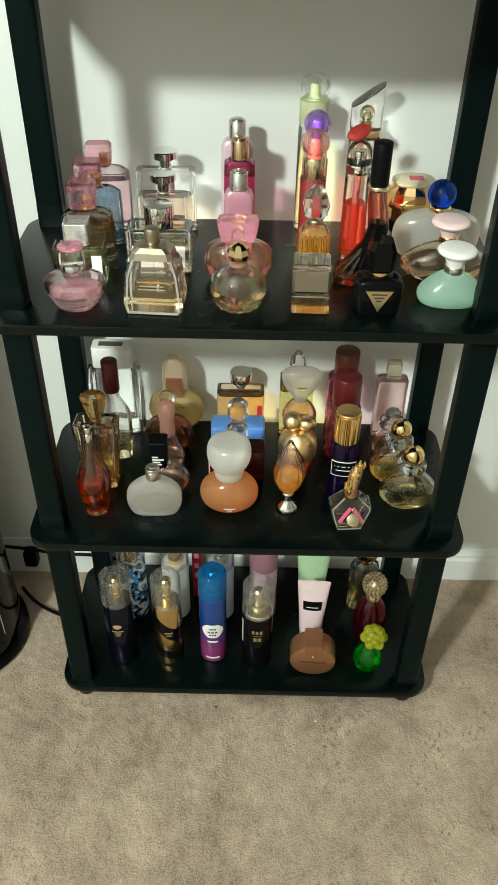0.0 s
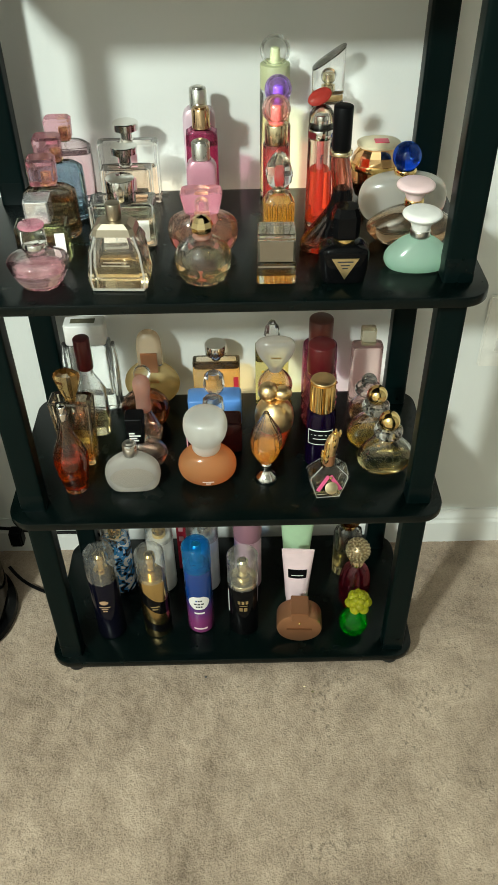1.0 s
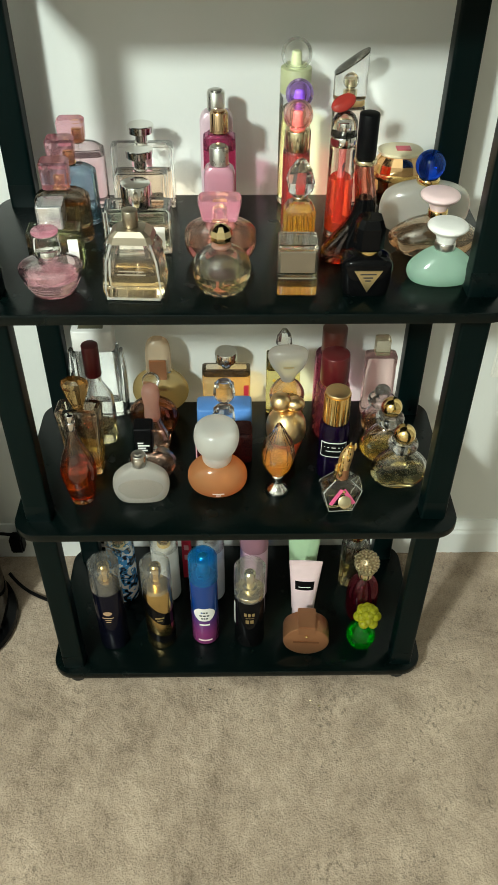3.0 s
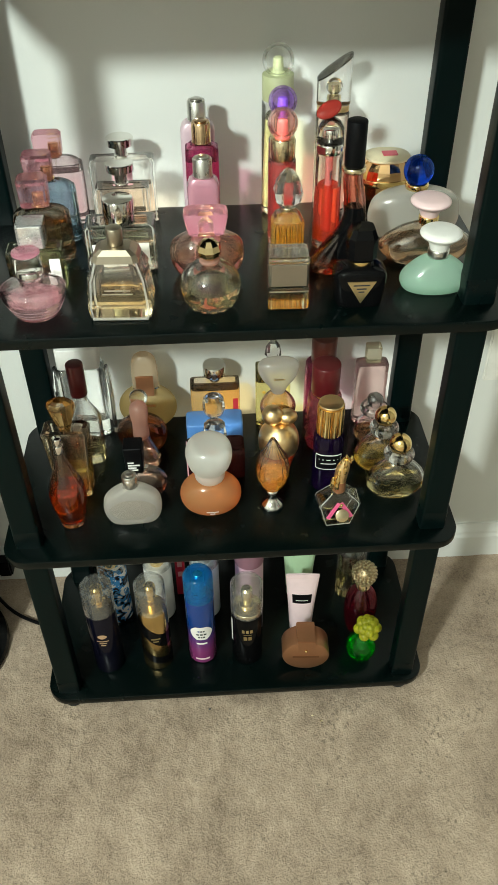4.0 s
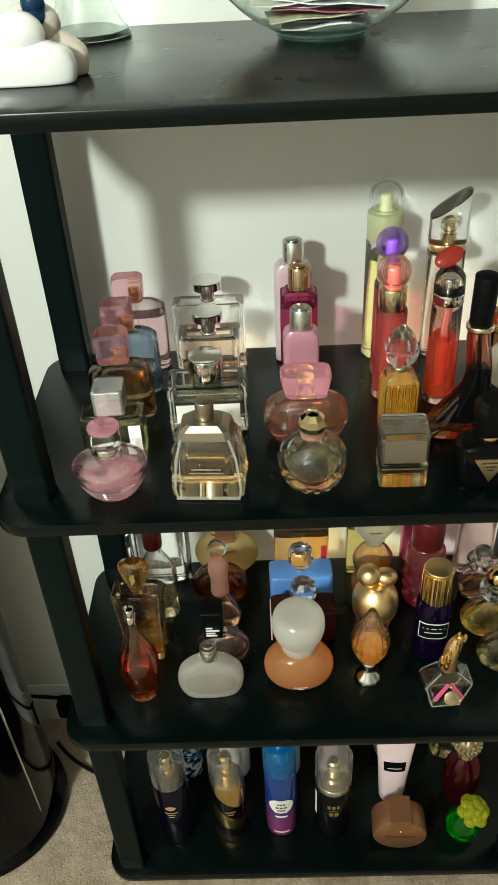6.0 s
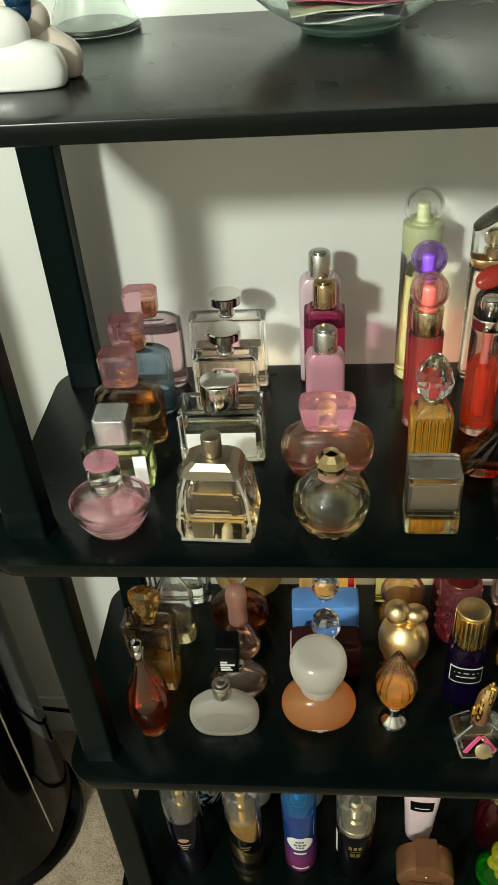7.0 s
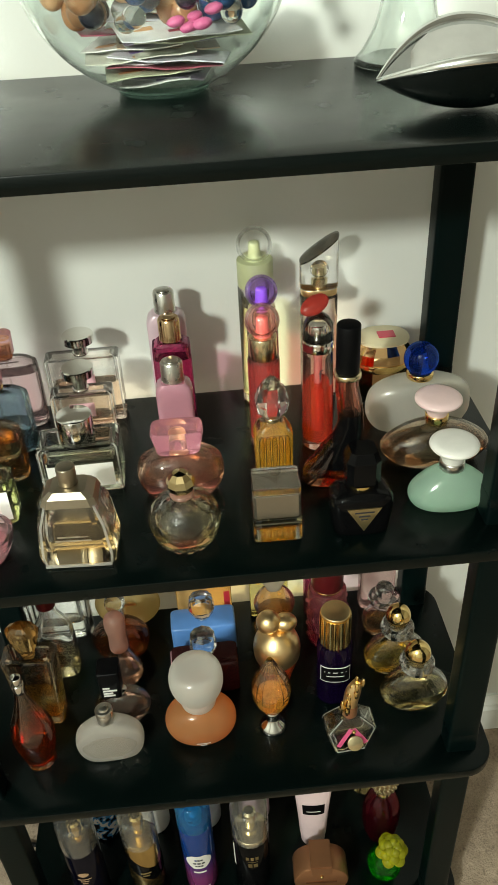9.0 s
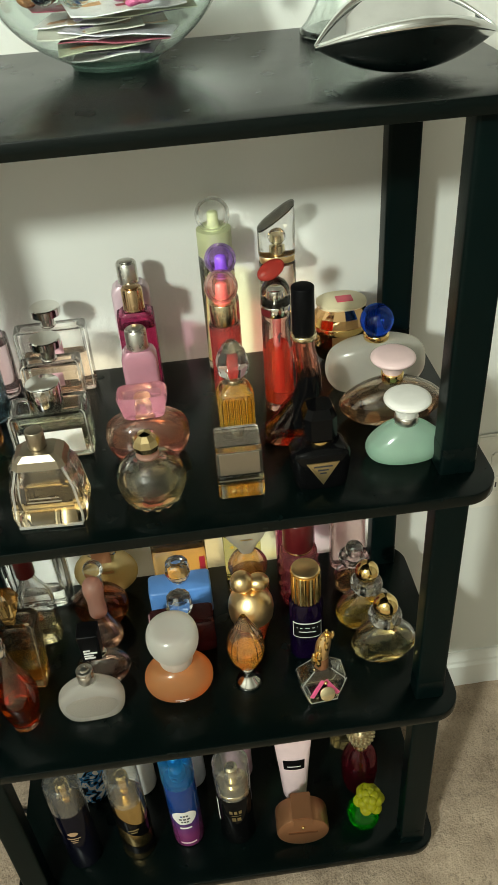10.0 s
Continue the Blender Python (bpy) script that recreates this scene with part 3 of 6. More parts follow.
def steel_cap_flask(label, y, w, d, h, liq, level, captop, flare=True, x=-0.110):
    p = perfume(label, x, y, ZC, random.uniform(-2, 2))
    s = blk(0, h, w, d, 0.003)
    glass_body(p, s, CLEAR, 14, 8, 0.0055, 0.009, level, liq, False, sharp=15)
    glint_strips(p, s, 0.945, GLINT, 0.0008, 0.004)
    lump(p, "collar", blk(h, h + 0.004, 0.0085), SILVER)
    if flare:
        lump(p, "cap", full([(h + 0.002, 0.0070), (h + 0.012, 0.0075), (captop - 0.013, 0.011), (captop - 0.010, 0.0155), (captop - 0.001, 0.0160), (captop, 0.0150)]), SILVER, 2, 32)
    else:
        lump(p, "cap", blk(h - 0.004, captop, 0.0168, None, 0.001), SILVER, 2, 32)
    if flare:
        plate_box(p, "label", -0.012, -d - 0.0007, h * 0.62, 0.012, -d - 0.0002, h * 0.86, PINKPAPER, 0)
    else:
        plate_box(p, "label", -w * 0.80, -d - 0.0007, 0.010, w * 0.80, -d - 0.0002, h * 0.66, PAPER, 0)
    dip_tube(p, 0.008, h)
    return p


def trapezoid_flask():
    p = perfume("faceted tapering glass perfume bottle with champagne liquid, missing its cap", -0.106, 0.031, ZC, -3)
    s = full([(0, 0.0300, 0.0215), (0.0015, 0.0320, 0.0230), (0.012, 0.0335, 0.0238), (0.045, 0.0300, 0.0215), (0.066, 0.0230, 0.0172), (0.074, 0.0180, 0.0138)])
    glass_body(p, s, glass("champagne_glass", (0.998, 0.975, 0.945)), 7, 8, 0.0085, 0.014, 0.026, liquid("champagne_liquid", (0.98, 0.88, 0.70), 0.08), False, sharp=15)
    lump(p, "shoulder_cover", [(0.0650, 0.0240, 0.0180), (0.0730, 0.0214, 0.0162), (0.0780, 0.0150, 0.0120), (0.079, 0.0100, 0.0090)], CHAMPAGNE, 7, 8, sharp=15)
    lump(p, "sprayer", blk(0.079, 0.098, 0.0080, None, 0.001), CHAMPAGNE)
    dip_tube(p, 0.015, 0.066)
    glint_strips(p, s, 0.885, GLINT, 0.0013, 0.0022)
    for k in (-1, 1):
        for j in range(3):
            z = 0.014 + 0.017 * j
            a, b, _, _ = sample(s, z)
            lump(p, "side_facet", [(z, 0.0012, 0.007, k * (a - 0.001), 0.002 * j), (z + 0.009, 0.0042, 0.010, k * (a - 0.0025), 0.002 * j), (z + 0.017, 0.0010, 0.006, k * (a - 0.0045), 0.002 * j)], CRYSTAL, 2.4, 8, sharp=5)
    text_bars(p, s, 7, 0.036, -90, SATIN, (5, 8))


def apple_flask():
    p = perfume("round faceted glass perfume bottle with a golden apple cap", -0.014, 0.030, ZC - 0.0008)
    s = [(0, 0.014), (0.002, 0.0175), (0.010, 0.0265), (0.020, 0.0300), (0.030, 0.0310), (0.040, 0.0280), (0.048, 0.0200), (0.053, 0.0105)]
    glass_body(p, s, CLEAR, 2, 36, 0.0065, 0.009, 0.026, L_GOLD)
    for k in range(13):
        a = radians(360 * k / 13)
        orb(p, "facet", 0.0052, 0.0080, CRYSTAL, 0.0205 * math.cos(a), 0.0205 * math.sin(a), 0.9, 0.9, 0.9, 7, 5)
    lump(p, "collar", blk(0.052, 0.056, 0.0105), PEACH)
    orb(p, "cap", 0.0125, 0.066, metal("polished_gold", (0.72, 0.56, 0.30), 0.06), sz=0.95, u=9, v=6, label="faceted golden apple cap")
    dip_tube(p, 0.005, 0.052)


def pink_block_cap():
    p = perfume("peach oval glass perfume bottle with a translucent pink block cap", -0.016, 0.101, ZC)
    s = [(0, 0.026, 0.016), (0.003, 0.032, 0.019), (0.016, 0.0385, 0.0225), (0.032, 0.0405, 0.023), (0.046, 0.037, 0.021), (0.054, 0.025, 0.016), (0.058, 0.010, 0.009)]
    glass_body(p, s, PEACHGLASS, 2.4, 36, 0.005, 0.007, 0.024, L_PEACH)
    lump(p, "collar", blk(0.056, 0.061, 0.009), SATINGOLD)
    lump(p, "cap", full([(0.058, 0.0185, 0.011), (0.060, 0.020, 0.0125), (0.084, 0.0240, 0.0150), (0.0875, 0.0225, 0.0135)]), PINKCAP, 5, 32)
    lump(p, "cap_core", [(0.0585, 0.0080), (0.072, 0.0080), (0.076, 0.0060), (0.077, 0.0020)], PINKGLASS, sm=True)
    dip_tube(p, 0.008, 0.056)


def slim_flask(label, x, y, w, h, gl, cap, captop, hollow, liq=None, level=0.0, turn=0.0):
    p = perfume(label, x, y, ZC, turn)
    s = full([(0, w - 0.002, 0.0105), (0.002, w, 0.012), (h - 0.010, w, 0.012), (h - 0.004, w - 0.002, 0.0115), (h, w - 0.006, 0.010)])
    if hollow:
        glass_body(p, s, gl, 6, 32, 0.003, 0.006, level, liq)
        dip_tube(p, 0.008, h)
    else:
        lump(p, "flask", s, gl, 6, 32)
    lump(p, "cap", full([(h, 0.0100), (h + 0.002, 0.0112), (h + 0.004, 0.0108), (captop - 0.002, 0.0108), (captop, 0.0095)]), cap, 2, 28)
    lump(p, "cap_top", blk(captop, captop + 0.0015, 0.0070, None, 0.0005), cap)
    return p


def square_flask():
    p = perfume("square clear glass perfume bottle with a smoky mirrored cap", 0.066, 0.033, ZC, -1)
    s = blk(0, 0.031, 0.0212, 0.0165, 0.0015)
    glass_body(p, s, CLEAR, 14, 8, 0.0045, 0.009, 0.018, liquid("pale_amber_liquid", (0.98, 0.88, 0.58), 0.2), False, sharp=15)
    lump(p, "cap", blk(0.0315, 0.0610, 0.0205, 0.0160, 0.0008), solid("smoky_mirror", (0.31, 0.275, 0.22), 0.22, 0.85), 14, 8, sharp=15)
    lump(p, "cap_top", blk(0.0614, 0.070, 0.0205, 0.0160, 0.0012), CLEAR, 14, 8, sharp=15, label="clear slab on the cap")
    text_bars(p, s, 14, 0.025, -90, SATIN, (58,), high=0.0018)
    dip_tube(p, 0.009, 0.030)


def crystal_stopper_flask():
    p = perfume("fluted amber perfume bottle with a faceted crystal stopper", 0.072, 0.106, ZC)
    s = full([(0, 0.0165, 0.014), (0.002, 0.0175, 0.015), (0.056, 0.0178, 0.015), (0.064, 0.0135, 0.012), (0.068, 0.008, 0.008)])
    glass_body(p, s, CLEAR, 5, 32, 0.0022, 0.006, 0.058, liquid("honey_liquid", (1.0, 0.72, 0.22), 0.45), False)
    rib = glass("amber_rib_glass", (0.985, 0.86, 0.52), 0.0, 0.3, 1.5)
    for k in range(-2, 3):
        lump(p, "flute", [(0.006, 0.0026, 0.0020, k * 0.0060, -0.0142), (0.054, 0.0026, 0.0020, k * 0.0060, -0.0142), (0.058, 0.0010, 0.0010, k * 0.0056, -0.0130)], rib, 2, 10)
    lump(p, "collar", blk(0.067, 0.074, 0.0072), PALEGOLD)
    lump(p, "stopper", [(0.072, 0.008), (0.080, 0.0145), (0.090, 0.0165), (0.100, 0.0135), (0.108, 0.0085), (0.113, 0.004)], CRYSTAL, 2, 8, label="faceted crystal stopper", sharp=5)
    dip_tube(p, 0.008, 0.066)


def ball_cap_tube(label, x, y, gl, liq, level, h, collar_top, collar, ball_mat, core, r, ball_z, rb):
    p = perfume(label, x, y, ZC)
    s = full([(0, r - 0.002), (0.002, r), (h - 0.002, r), (h, r - 0.001)])
    glass_body(p, s, gl, 2, 28, 0.0025, 0.008, level, liq, False)
    lump(p, "collar", blk(h, collar_top, r - 0.0003 if collar is SAGE else r - 0.002, None, 0.0008), collar)
    lump(p, "cap_core", [(collar_top, 0.0085), (collar_top + 0.002, 0.0085), (collar_top + 0.004, 0.0066), (ball_z - 0.001, 0.0058), (ball_z + 0.003, 0.0052), (ball_z + 0.0045, 0.002)], core, sm=True)
    bm = bmesh.new()
    ball(bm, rb * 0.80, 0, 0, ball_z, 1, 1, 1, 26, 16)
    bmesh.ops.reverse_faces(bm, faces=bm.faces[:])
    ball(bm, rb, 0, 0, ball_z, 1, 1, 1, 26, 16)
    part("cap", bm, ball_mat, p, "round ball cap")
    dip_tube(p, 0.010, h)
    return p


def slanted_cap():
    p = perfume("tall oval clear perfume bottle with a slanted clear cap", 0.137, 0.248, ZC, 0)
    s = blk(0, 0.122, 0.0192, 0.0125, 0.002)
    glass_body(p, s, CLEAR, 3, 32, 0.003, 0.008, 0.118, liquid("pale_liquid", (0.97, 0.90, 0.84), 0.08), False)
    lump(p, "collar", blk(0.122, 0.130, 0.0185, 0.0120, 0.001), SATINGOLD, 3, 32)
    lump(p, "sprayer", [(0.130, 0.0075), (0.140, 0.0075), (0.141, 0.0045), (0.152, 0.0045)], PALEGOLD)
    orb(p, "sprayer_dome", 0.0085, 0.150, CLEAR, sz=1.1)
    bm = bmesh.new()
    top, low, seg = [], [], 32
    for k in range(seg):
        x, y = super_point(0.0195, 0.013, 2.6, 2 * math.pi * k / seg)
        low.append(bm.verts.new((x, y, 0.130)))
        top.append(bm.verts.new((x, y, 0.169 + x * 0.68)))
    for k in range(seg):
        bm.faces.new((low[k], low[(k + 1) % seg], top[(k + 1) % seg], top[k]))
    bm.faces.new(top)
    bm.faces.new(low[::-1])
    cap = part("cap", bm, CLEAR, p)
    bm = bmesh.new()
    rim = []
    for h in (0.0004, 0.0020):
        rim.append([bm.verts.new((super_point(0.0197, 0.0132, 2.6, 2 * math.pi * k / seg) + (0,))) for k in range(seg)])
        for v in rim[-1]:
            v.co.z = 0.169 + v.co.x * 0.68 + h
    for k in range(seg):
        bm.faces.new((rim[0][k], rim[0][(k + 1) % seg], rim[1][(k + 1) % seg], rim[1][k]))
    bm.faces.new(rim[0][::-1])
    bm.faces.new(rim[1])
    # clear cap top; its grey stands in for the dark reflection on it
    part("cap_top", bm, glass("grey_reflection", (0.62, 0.63, 0.62), 0.02, 0.9, 1.45, 0.12, (0.10, 0.10, 0.10), 1.0), p, "slanted clear cap top with its dark reflection as grey colour")


def letter_tube():
    p = perfume("slim coral perfume tube with a red oval stopper", 0.122, 0.158, ZC, 0)
    s = full([(0, 0.0140), (0.002, 0.0155), (0.108, 0.0145), (0.110, 0.0135)])
    glass_body(p, s, CLEAR, 2, 28, 0.0022, 0.009, 0.072, L_RED, False)
    lump(p, "inner_tube", [(0.020, 0.0035), (0.105, 0.0045)], glass("coral_tube", (0.95, 0.45, 0.42), 0.05, 0.3, 1.4, 0.4, (0.9, 0.3, 0.28)), 2, 14)
    lump(p, "band", blk(0.109, 0.120, 0.0150, None, 0.0008), SILVER)
    decal(p, "band_mark", blk(0.109, 0.120, 0.0150), 2, 0.111, 0.118, -165, -118, DEEPRED)
    lump(p, "cap", full([(0.120, 0.0148), (0.136, 0.0140), (0.142, 0.010), (0.146, 0.004)]), BALLCLEAR, 2, 28)
    lump(p, "sprayer", blk(0.120, 0.134, 0.0065), SILVER)
    bm = bmesh.new()
    ball(bm, 0.0145, 0, 0, 0, 1.0, 0.60, 0.28)
    bmesh.ops.rotate(bm, verts=bm.verts, cent=(0, 0, 0), matrix=Matrix.Rotation(radians(28), 3, "Z"))
    st = part("stopper", bm, glass("red_acrylic", (0.95, 0.30, 0.26), 0.1, 0.4, 1.45, 0.6, (0.62, 0.09, 0.07)), p, "tilted red oval stopper")
    st.matrix_basis = pose(-0.003, 0.002, 0.153, 52, 0, 0)
    cu = bpy.data.curves.new("letter", "FONT")
    cu.body, cu.size, cu.extrude, cu.align_x = "f", 0.015, 0.0002, "CENTER"
    lt = new("letter", cu)
    lt.data.materials.append(INK)
    lt.parent = p
    lt.matrix_basis = pose(0.0, -0.0158, 0.084, 90, 0, 0)


def stiletto_flask():
    p = perfume("sculpted black and rose glass perfume bottle with tall black cap", 0.139, 0.100, ZC, 0)
    s = full([(0, 0.018, 0.013, -0.018, -0.002), (0.004, 0.024, 0.015, -0.018, -0.002), (0.018, 0.024, 0.015, -0.014, -0.001), (0.036, 0.018, 0.013, -0.006, 0), (0.060, 0.0125, 0.011, 0.004, 0), (0.085, 0.0115, 0.0105, 0.003, 0), (0.105, 0.0105, 0.010, 0.0, 0), (0.116, 0.0095, 0.0095, 0.0, 0)])
    glass_body(p, s, glass("rose_smoke_glass", (0.90, 0.70, 0.64), 0.0, 0.35, 1.5), 2.4, 32, 0.004, 0.008, 0.040, L_BROWN)
    w = full([(0.020, 0.0200, 0.0120, -0.006, -0.0045), (0.040, 0.0165, 0.0115, -0.001, -0.003), (0.060, 0.0130, 0.0115, 0.0035, -0.0015), (0.078, 0.0100, 0.0100, 0.004, -0.0015)])
    lump(p, "wrap", w, BLACK, 2.2, 28, True)
    lump(p, "collar", blk(0.116, 0.1225, 0.0125, None, 0.0015), PALEGOLD)
    lump(p, "cap", blk(0.1225, 0.171, 0.0105, None, 0.0012), BLACKMATT)


def triangle_flask():
    p = perfume("glossy black perfume bottle with a golden triangle emblem", 0.140, 0.032, ZC, 0)
    s = full([(0, 0.0225, 0.0150), (0.002, 0.0245, 0.0170), (0.030, 0.0275, 0.0175), (0.039, 0.0240, 0.0165), (0.043, 0.0130, 0.0110)])
    lump(p, "flask", smoothed(s), BLACK, 4, 36)
    lump(p, "collar", blk(0.043, 0.049, 0.0110, None, 0.001), GOLD)
    lump(p, "cap", full([(0.049, 0.0125, 0.0125), (0.052, 0.0150, 0.0140), (0.074, 0.0150, 0.0140), (0.083, 0.0115, 0.0110)]), BLACK, 4, 8, twist=0.0, sharp=5)
    bm = bmesh.new()
    pts = [(-0.0150, 0.031), (0.0150, 0.031), (0.0, 0.006)]
    tri = [[bm.verts.new((x, -0.0188 + d, z)) for x, z in pts] for d in (0, 0.0012)]
    bm.faces.new(tri[0][::-1])
    bm.faces.new(tri[1])
    for k in range(3):
        bm.faces.new((tri[0][k], tri[0][(k + 1) % 3], tri[1][(k + 1) % 3], tri[1][k]))
    bmesh.ops.recalc_face_normals(bm, faces=bm.faces)
    em = part("emblem", bm, GOLDINK, p, "gold triangle emblem")
    for z, w in ((0.0265, 0.0085), (0.0225, 0.0050), (0.0190, 0.0030)):
        plate_box(em, "print", -w, -0.0193, z, w, -0.0189, z + 0.0013, INK, 0)


def mushroom_flask(label, x, y, s, n, gl, liq, level, neck, cap_mat, cap_r, cap_top, neck_mat, hollow=True, turn=0.0):
    p = perfume(label, x, y, ZC, turn)
    glass_body(p, s, gl, n, 36, 0.0032, 0.005, level, liq, hollow=hollow)
    lump(p, "collar", blk(neck, neck + 0.009, 0.0112, None, 0.001), neck_mat)
    c = neck + 0.008
    cap_top -= 0.005
    lump(p, "cap", [(c, 0.0092), (c + 0.004, 0.0105), (cap_top - 0.0135, 0.0135), (cap_top - 0.0105, cap_r - 0.0035), (cap_top - 0.0075, cap_r - 0.0004), (cap_top - 0.0055, cap_r), (cap_top - 0.0035, cap_r - 0.0014), (cap_top - 0.0012, cap_r * 0.72), (cap_top, 0.001)], cap_mat, 2, 32, True)
    return p


pink_bowl()
cube_cap()
rounded_flask("rounded brown amber perfume bottle with a clear pink block cap", -0.197, 0.146, 0.031, 0.070, SMOKEBROWN, liquid("tea_liquid", (0.86, 0.65, 0.42), 0.12), 0.050, -0.004, 0.107)
rounded_flask("teal blue rounded perfume bottle with a clear pink block cap", -0.193, 0.193, 0.030, 0.080, BLUEGLASS, None, 0, -0.008, 0.115)
rounded_flask("colourless rounded perfume bottle with a clear pink block cap", -0.189, 0.240, 0.031, 0.088, glass("faint_pink_glass", (0.95, 0.90, 0.91)), liquid("faint_pink_liquid", (0.96, 0.84, 0.86), 0.2), 0.070, -0.006, 0.119)
trapezoid_flask()
steel_cap_flask("wide clear perfume block with pale liquid and a steel cap", 0.128, 0.0385, 0.0205, 0.062, liquid("pale_green_liquid", (0.95, 0.96, 0.86), 0.06), 0.042, 0.092, False)
steel_cap_flask("clear rectangular perfume bottle with a flared steel cap", 0.192, 0.0310, 0.0125, 0.074, L_PEACH, 0.040, 0.103)
steel_cap_flask("large clear rectangular perfume bottle with pink liquid and steel cap", 0.241, 0.0385, 0.0130, 0.087, L_PEACH, 0.052, 0.113, x=-0.112)
apple_flask()
pink_block_cap()
slim_flask("slim metallic pink perfume bottle with a silver cap", -0.017, 0.166, 0.0178, 0.089, PINKMETAL, SATIN, 0.112, False)
slim_flask("slim magenta glass perfume bottle with a golden cap", -0.017, 0.209, 0.0190, 0.110, MAGENTA, metal("rose_brass", (0.64, 0.44, 0.26), 0.18), 0.136, True, liquid("magenta_liquid", (0.84, 0.50, 0.62), 0.2), 0.09)
slim_flask("slim lavender perfume bottle with a silver cap", -0.021, 0.249, 0.0200, 0.121, LAVENDER, SATIN, 0.146, False)
square_flask()
crystal_stopper_flask()
ball_cap_tube("tube of red perfume with a gold collar and coral ball cap", 0.071, 0.167, CLEAR, L_ROSE, 0.096, 0.100, 0.123, PALEGOLD, CORAL, solid("coral_core", (0.90, 0.22, 0.20), 0.3), 0.0155, 0.138, 0.0165)
ball_cap_tube("tube of red perfume with a violet ball cap", 0.075, 0.212, CLEAR, L_ROSE, 0.10, 0.106, 0.131, PALEGOLD, VIOLET, solid("violet_core", (0.42, 0.20, 0.75), 0.3), 0.0155, 0.146, 0.0160)
ball_cap_tube("yellow-green perfume tube, sage collar, clear ball cap", 0.073, 0.252, CLEAR, L_OLIVE, 0.115, 0.135, 0.163, SAGE, BALLCLEAR, SAGE, 0.0185, 0.177, 0.0180)
slanted_cap()
letter_tube()
stiletto_flask()
triangle_flask()
mushroom_flask("pearly mint green pebble perfume bottle with a white mushroom cap", 0.226, 0.052, [(0, 0.030, 0.018), (0.002, 0.034, 0.020), (0.010, 0.0375, 0.0225), (0.020, 0.0350, 0.021), (0.032, 0.0230, 0.016), (0.039, 0.0115, 0.010)], 2.2, MINT, None, 0, 0.039, WHITE, 0.0218, 0.077, SATIN, False)
mushroom_flask("wide clear pebble perfume bottle, amber liquid, pale pink mushroom cap", 0.230, 0.118, [(0, 0.036, 0.020), (0.003, 0.043, 0.023), (0.014, 0.0525, 0.026), (0.024, 0.0500, 0.025), (0.036, 0.0330, 0.019), (0.044, 0.0115, 0.010)], 2.2, glass("blush_clear_glass", (0.997, 0.955, 0.90)), L_PEACH, 0.022, 0.044, PALEPINK, 0.0222, 0.081, GOLD)
moon = perfume("wide frosted white perfume bottle with a cobalt glass ball stopper", 0.228, 0.176, ZC)
glass_body(moon, [(0, 0.040, 0.017), (0.003, 0.046, 0.019), (0.016, 0.053, 0.022), (0.032, 0.0535, 0.021), (0.046, 0.0480, 0.019), (0.054, 0.0330, 0.015), (0.057, 0.0115, 0.010)], FROST, 2.3, 36, hollow=False)
lump(moon, "collar", blk(0.056, 0.064, 0.0135, None, 0.002), GOLD)
orb(moon, "stopper", 0.0172, 0.0775, COBALT, u=28, v=16, label="cobalt blue glass ball stopper")
drum = perfume("gold-plated faceted perfume flask with a cream and red lid", 0.204, 0.238, ZC)
ROSEGOLD = metal("rose_gold", (0.85, 0.55, 0.28), 0.07)
lump(drum, "flask", [(0, 0.020, 0.016), (0.006, 0.027, 0.021), (0.024, 0.0330, 0.026), (0.044, 0.0345, 0.027), (0.058, 0.0310, 0.0245), (0.068, 0.0235, 0.019)], ROSEGOLD, 2, 14, sharp=5)
lump(drum, "band", [(0.040, 0.0346, 0.0272), (0.042, 0.0352, 0.0278), (0.046, 0.0352, 0.0278), (0.048, 0.0343, 0.0270)], GOLD, 2, 32)
lump(drum, "lid", [(0.0675, 0.0245, 0.0195), (0.069, 0.0275, 0.022), (0.0715, 0.0275, 0.022), (0.073, 0.0250, 0.020)], CREAM, 2.4, 28)
plate_box(drum, "sticker", -0.006, -0.008, 0.0732, 0.012, 0.006, 0.0742, solid("rose_sticker", (0.65, 0.08, 0.12), 0.4))


# ---- middle shelf ----
def amber_vase():
    p = perfume("teardrop glass perfume bottle half full of orange liquid, silver sprayer", -0.212, 0.058, ZB)
    s = [(0, 0.0135), (0.002, 0.0160), (0.010, 0.0170), (0.030, 0.0210), (0.052, 0.0238), (0.072, 0.0215), (0.092, 0.0140), (0.112, 0.0082), (0.126, 0.0068)]
    glass_body(p, s, glass("warm_clear_glass", (0.995, 0.95, 0.91)), 2, 30, 0.002, 0.009, 0.064, L_ORANGE)
    lump(p, "collar", blk(0.125, 0.138, 0.0066, None, 0.0008), SILVER)
    lump(p, "sprayer", blk(0.138, 0.149, 0.0058, None, 0.0012), SILVER)
    dip_tube(p, 0.011, 0.126)


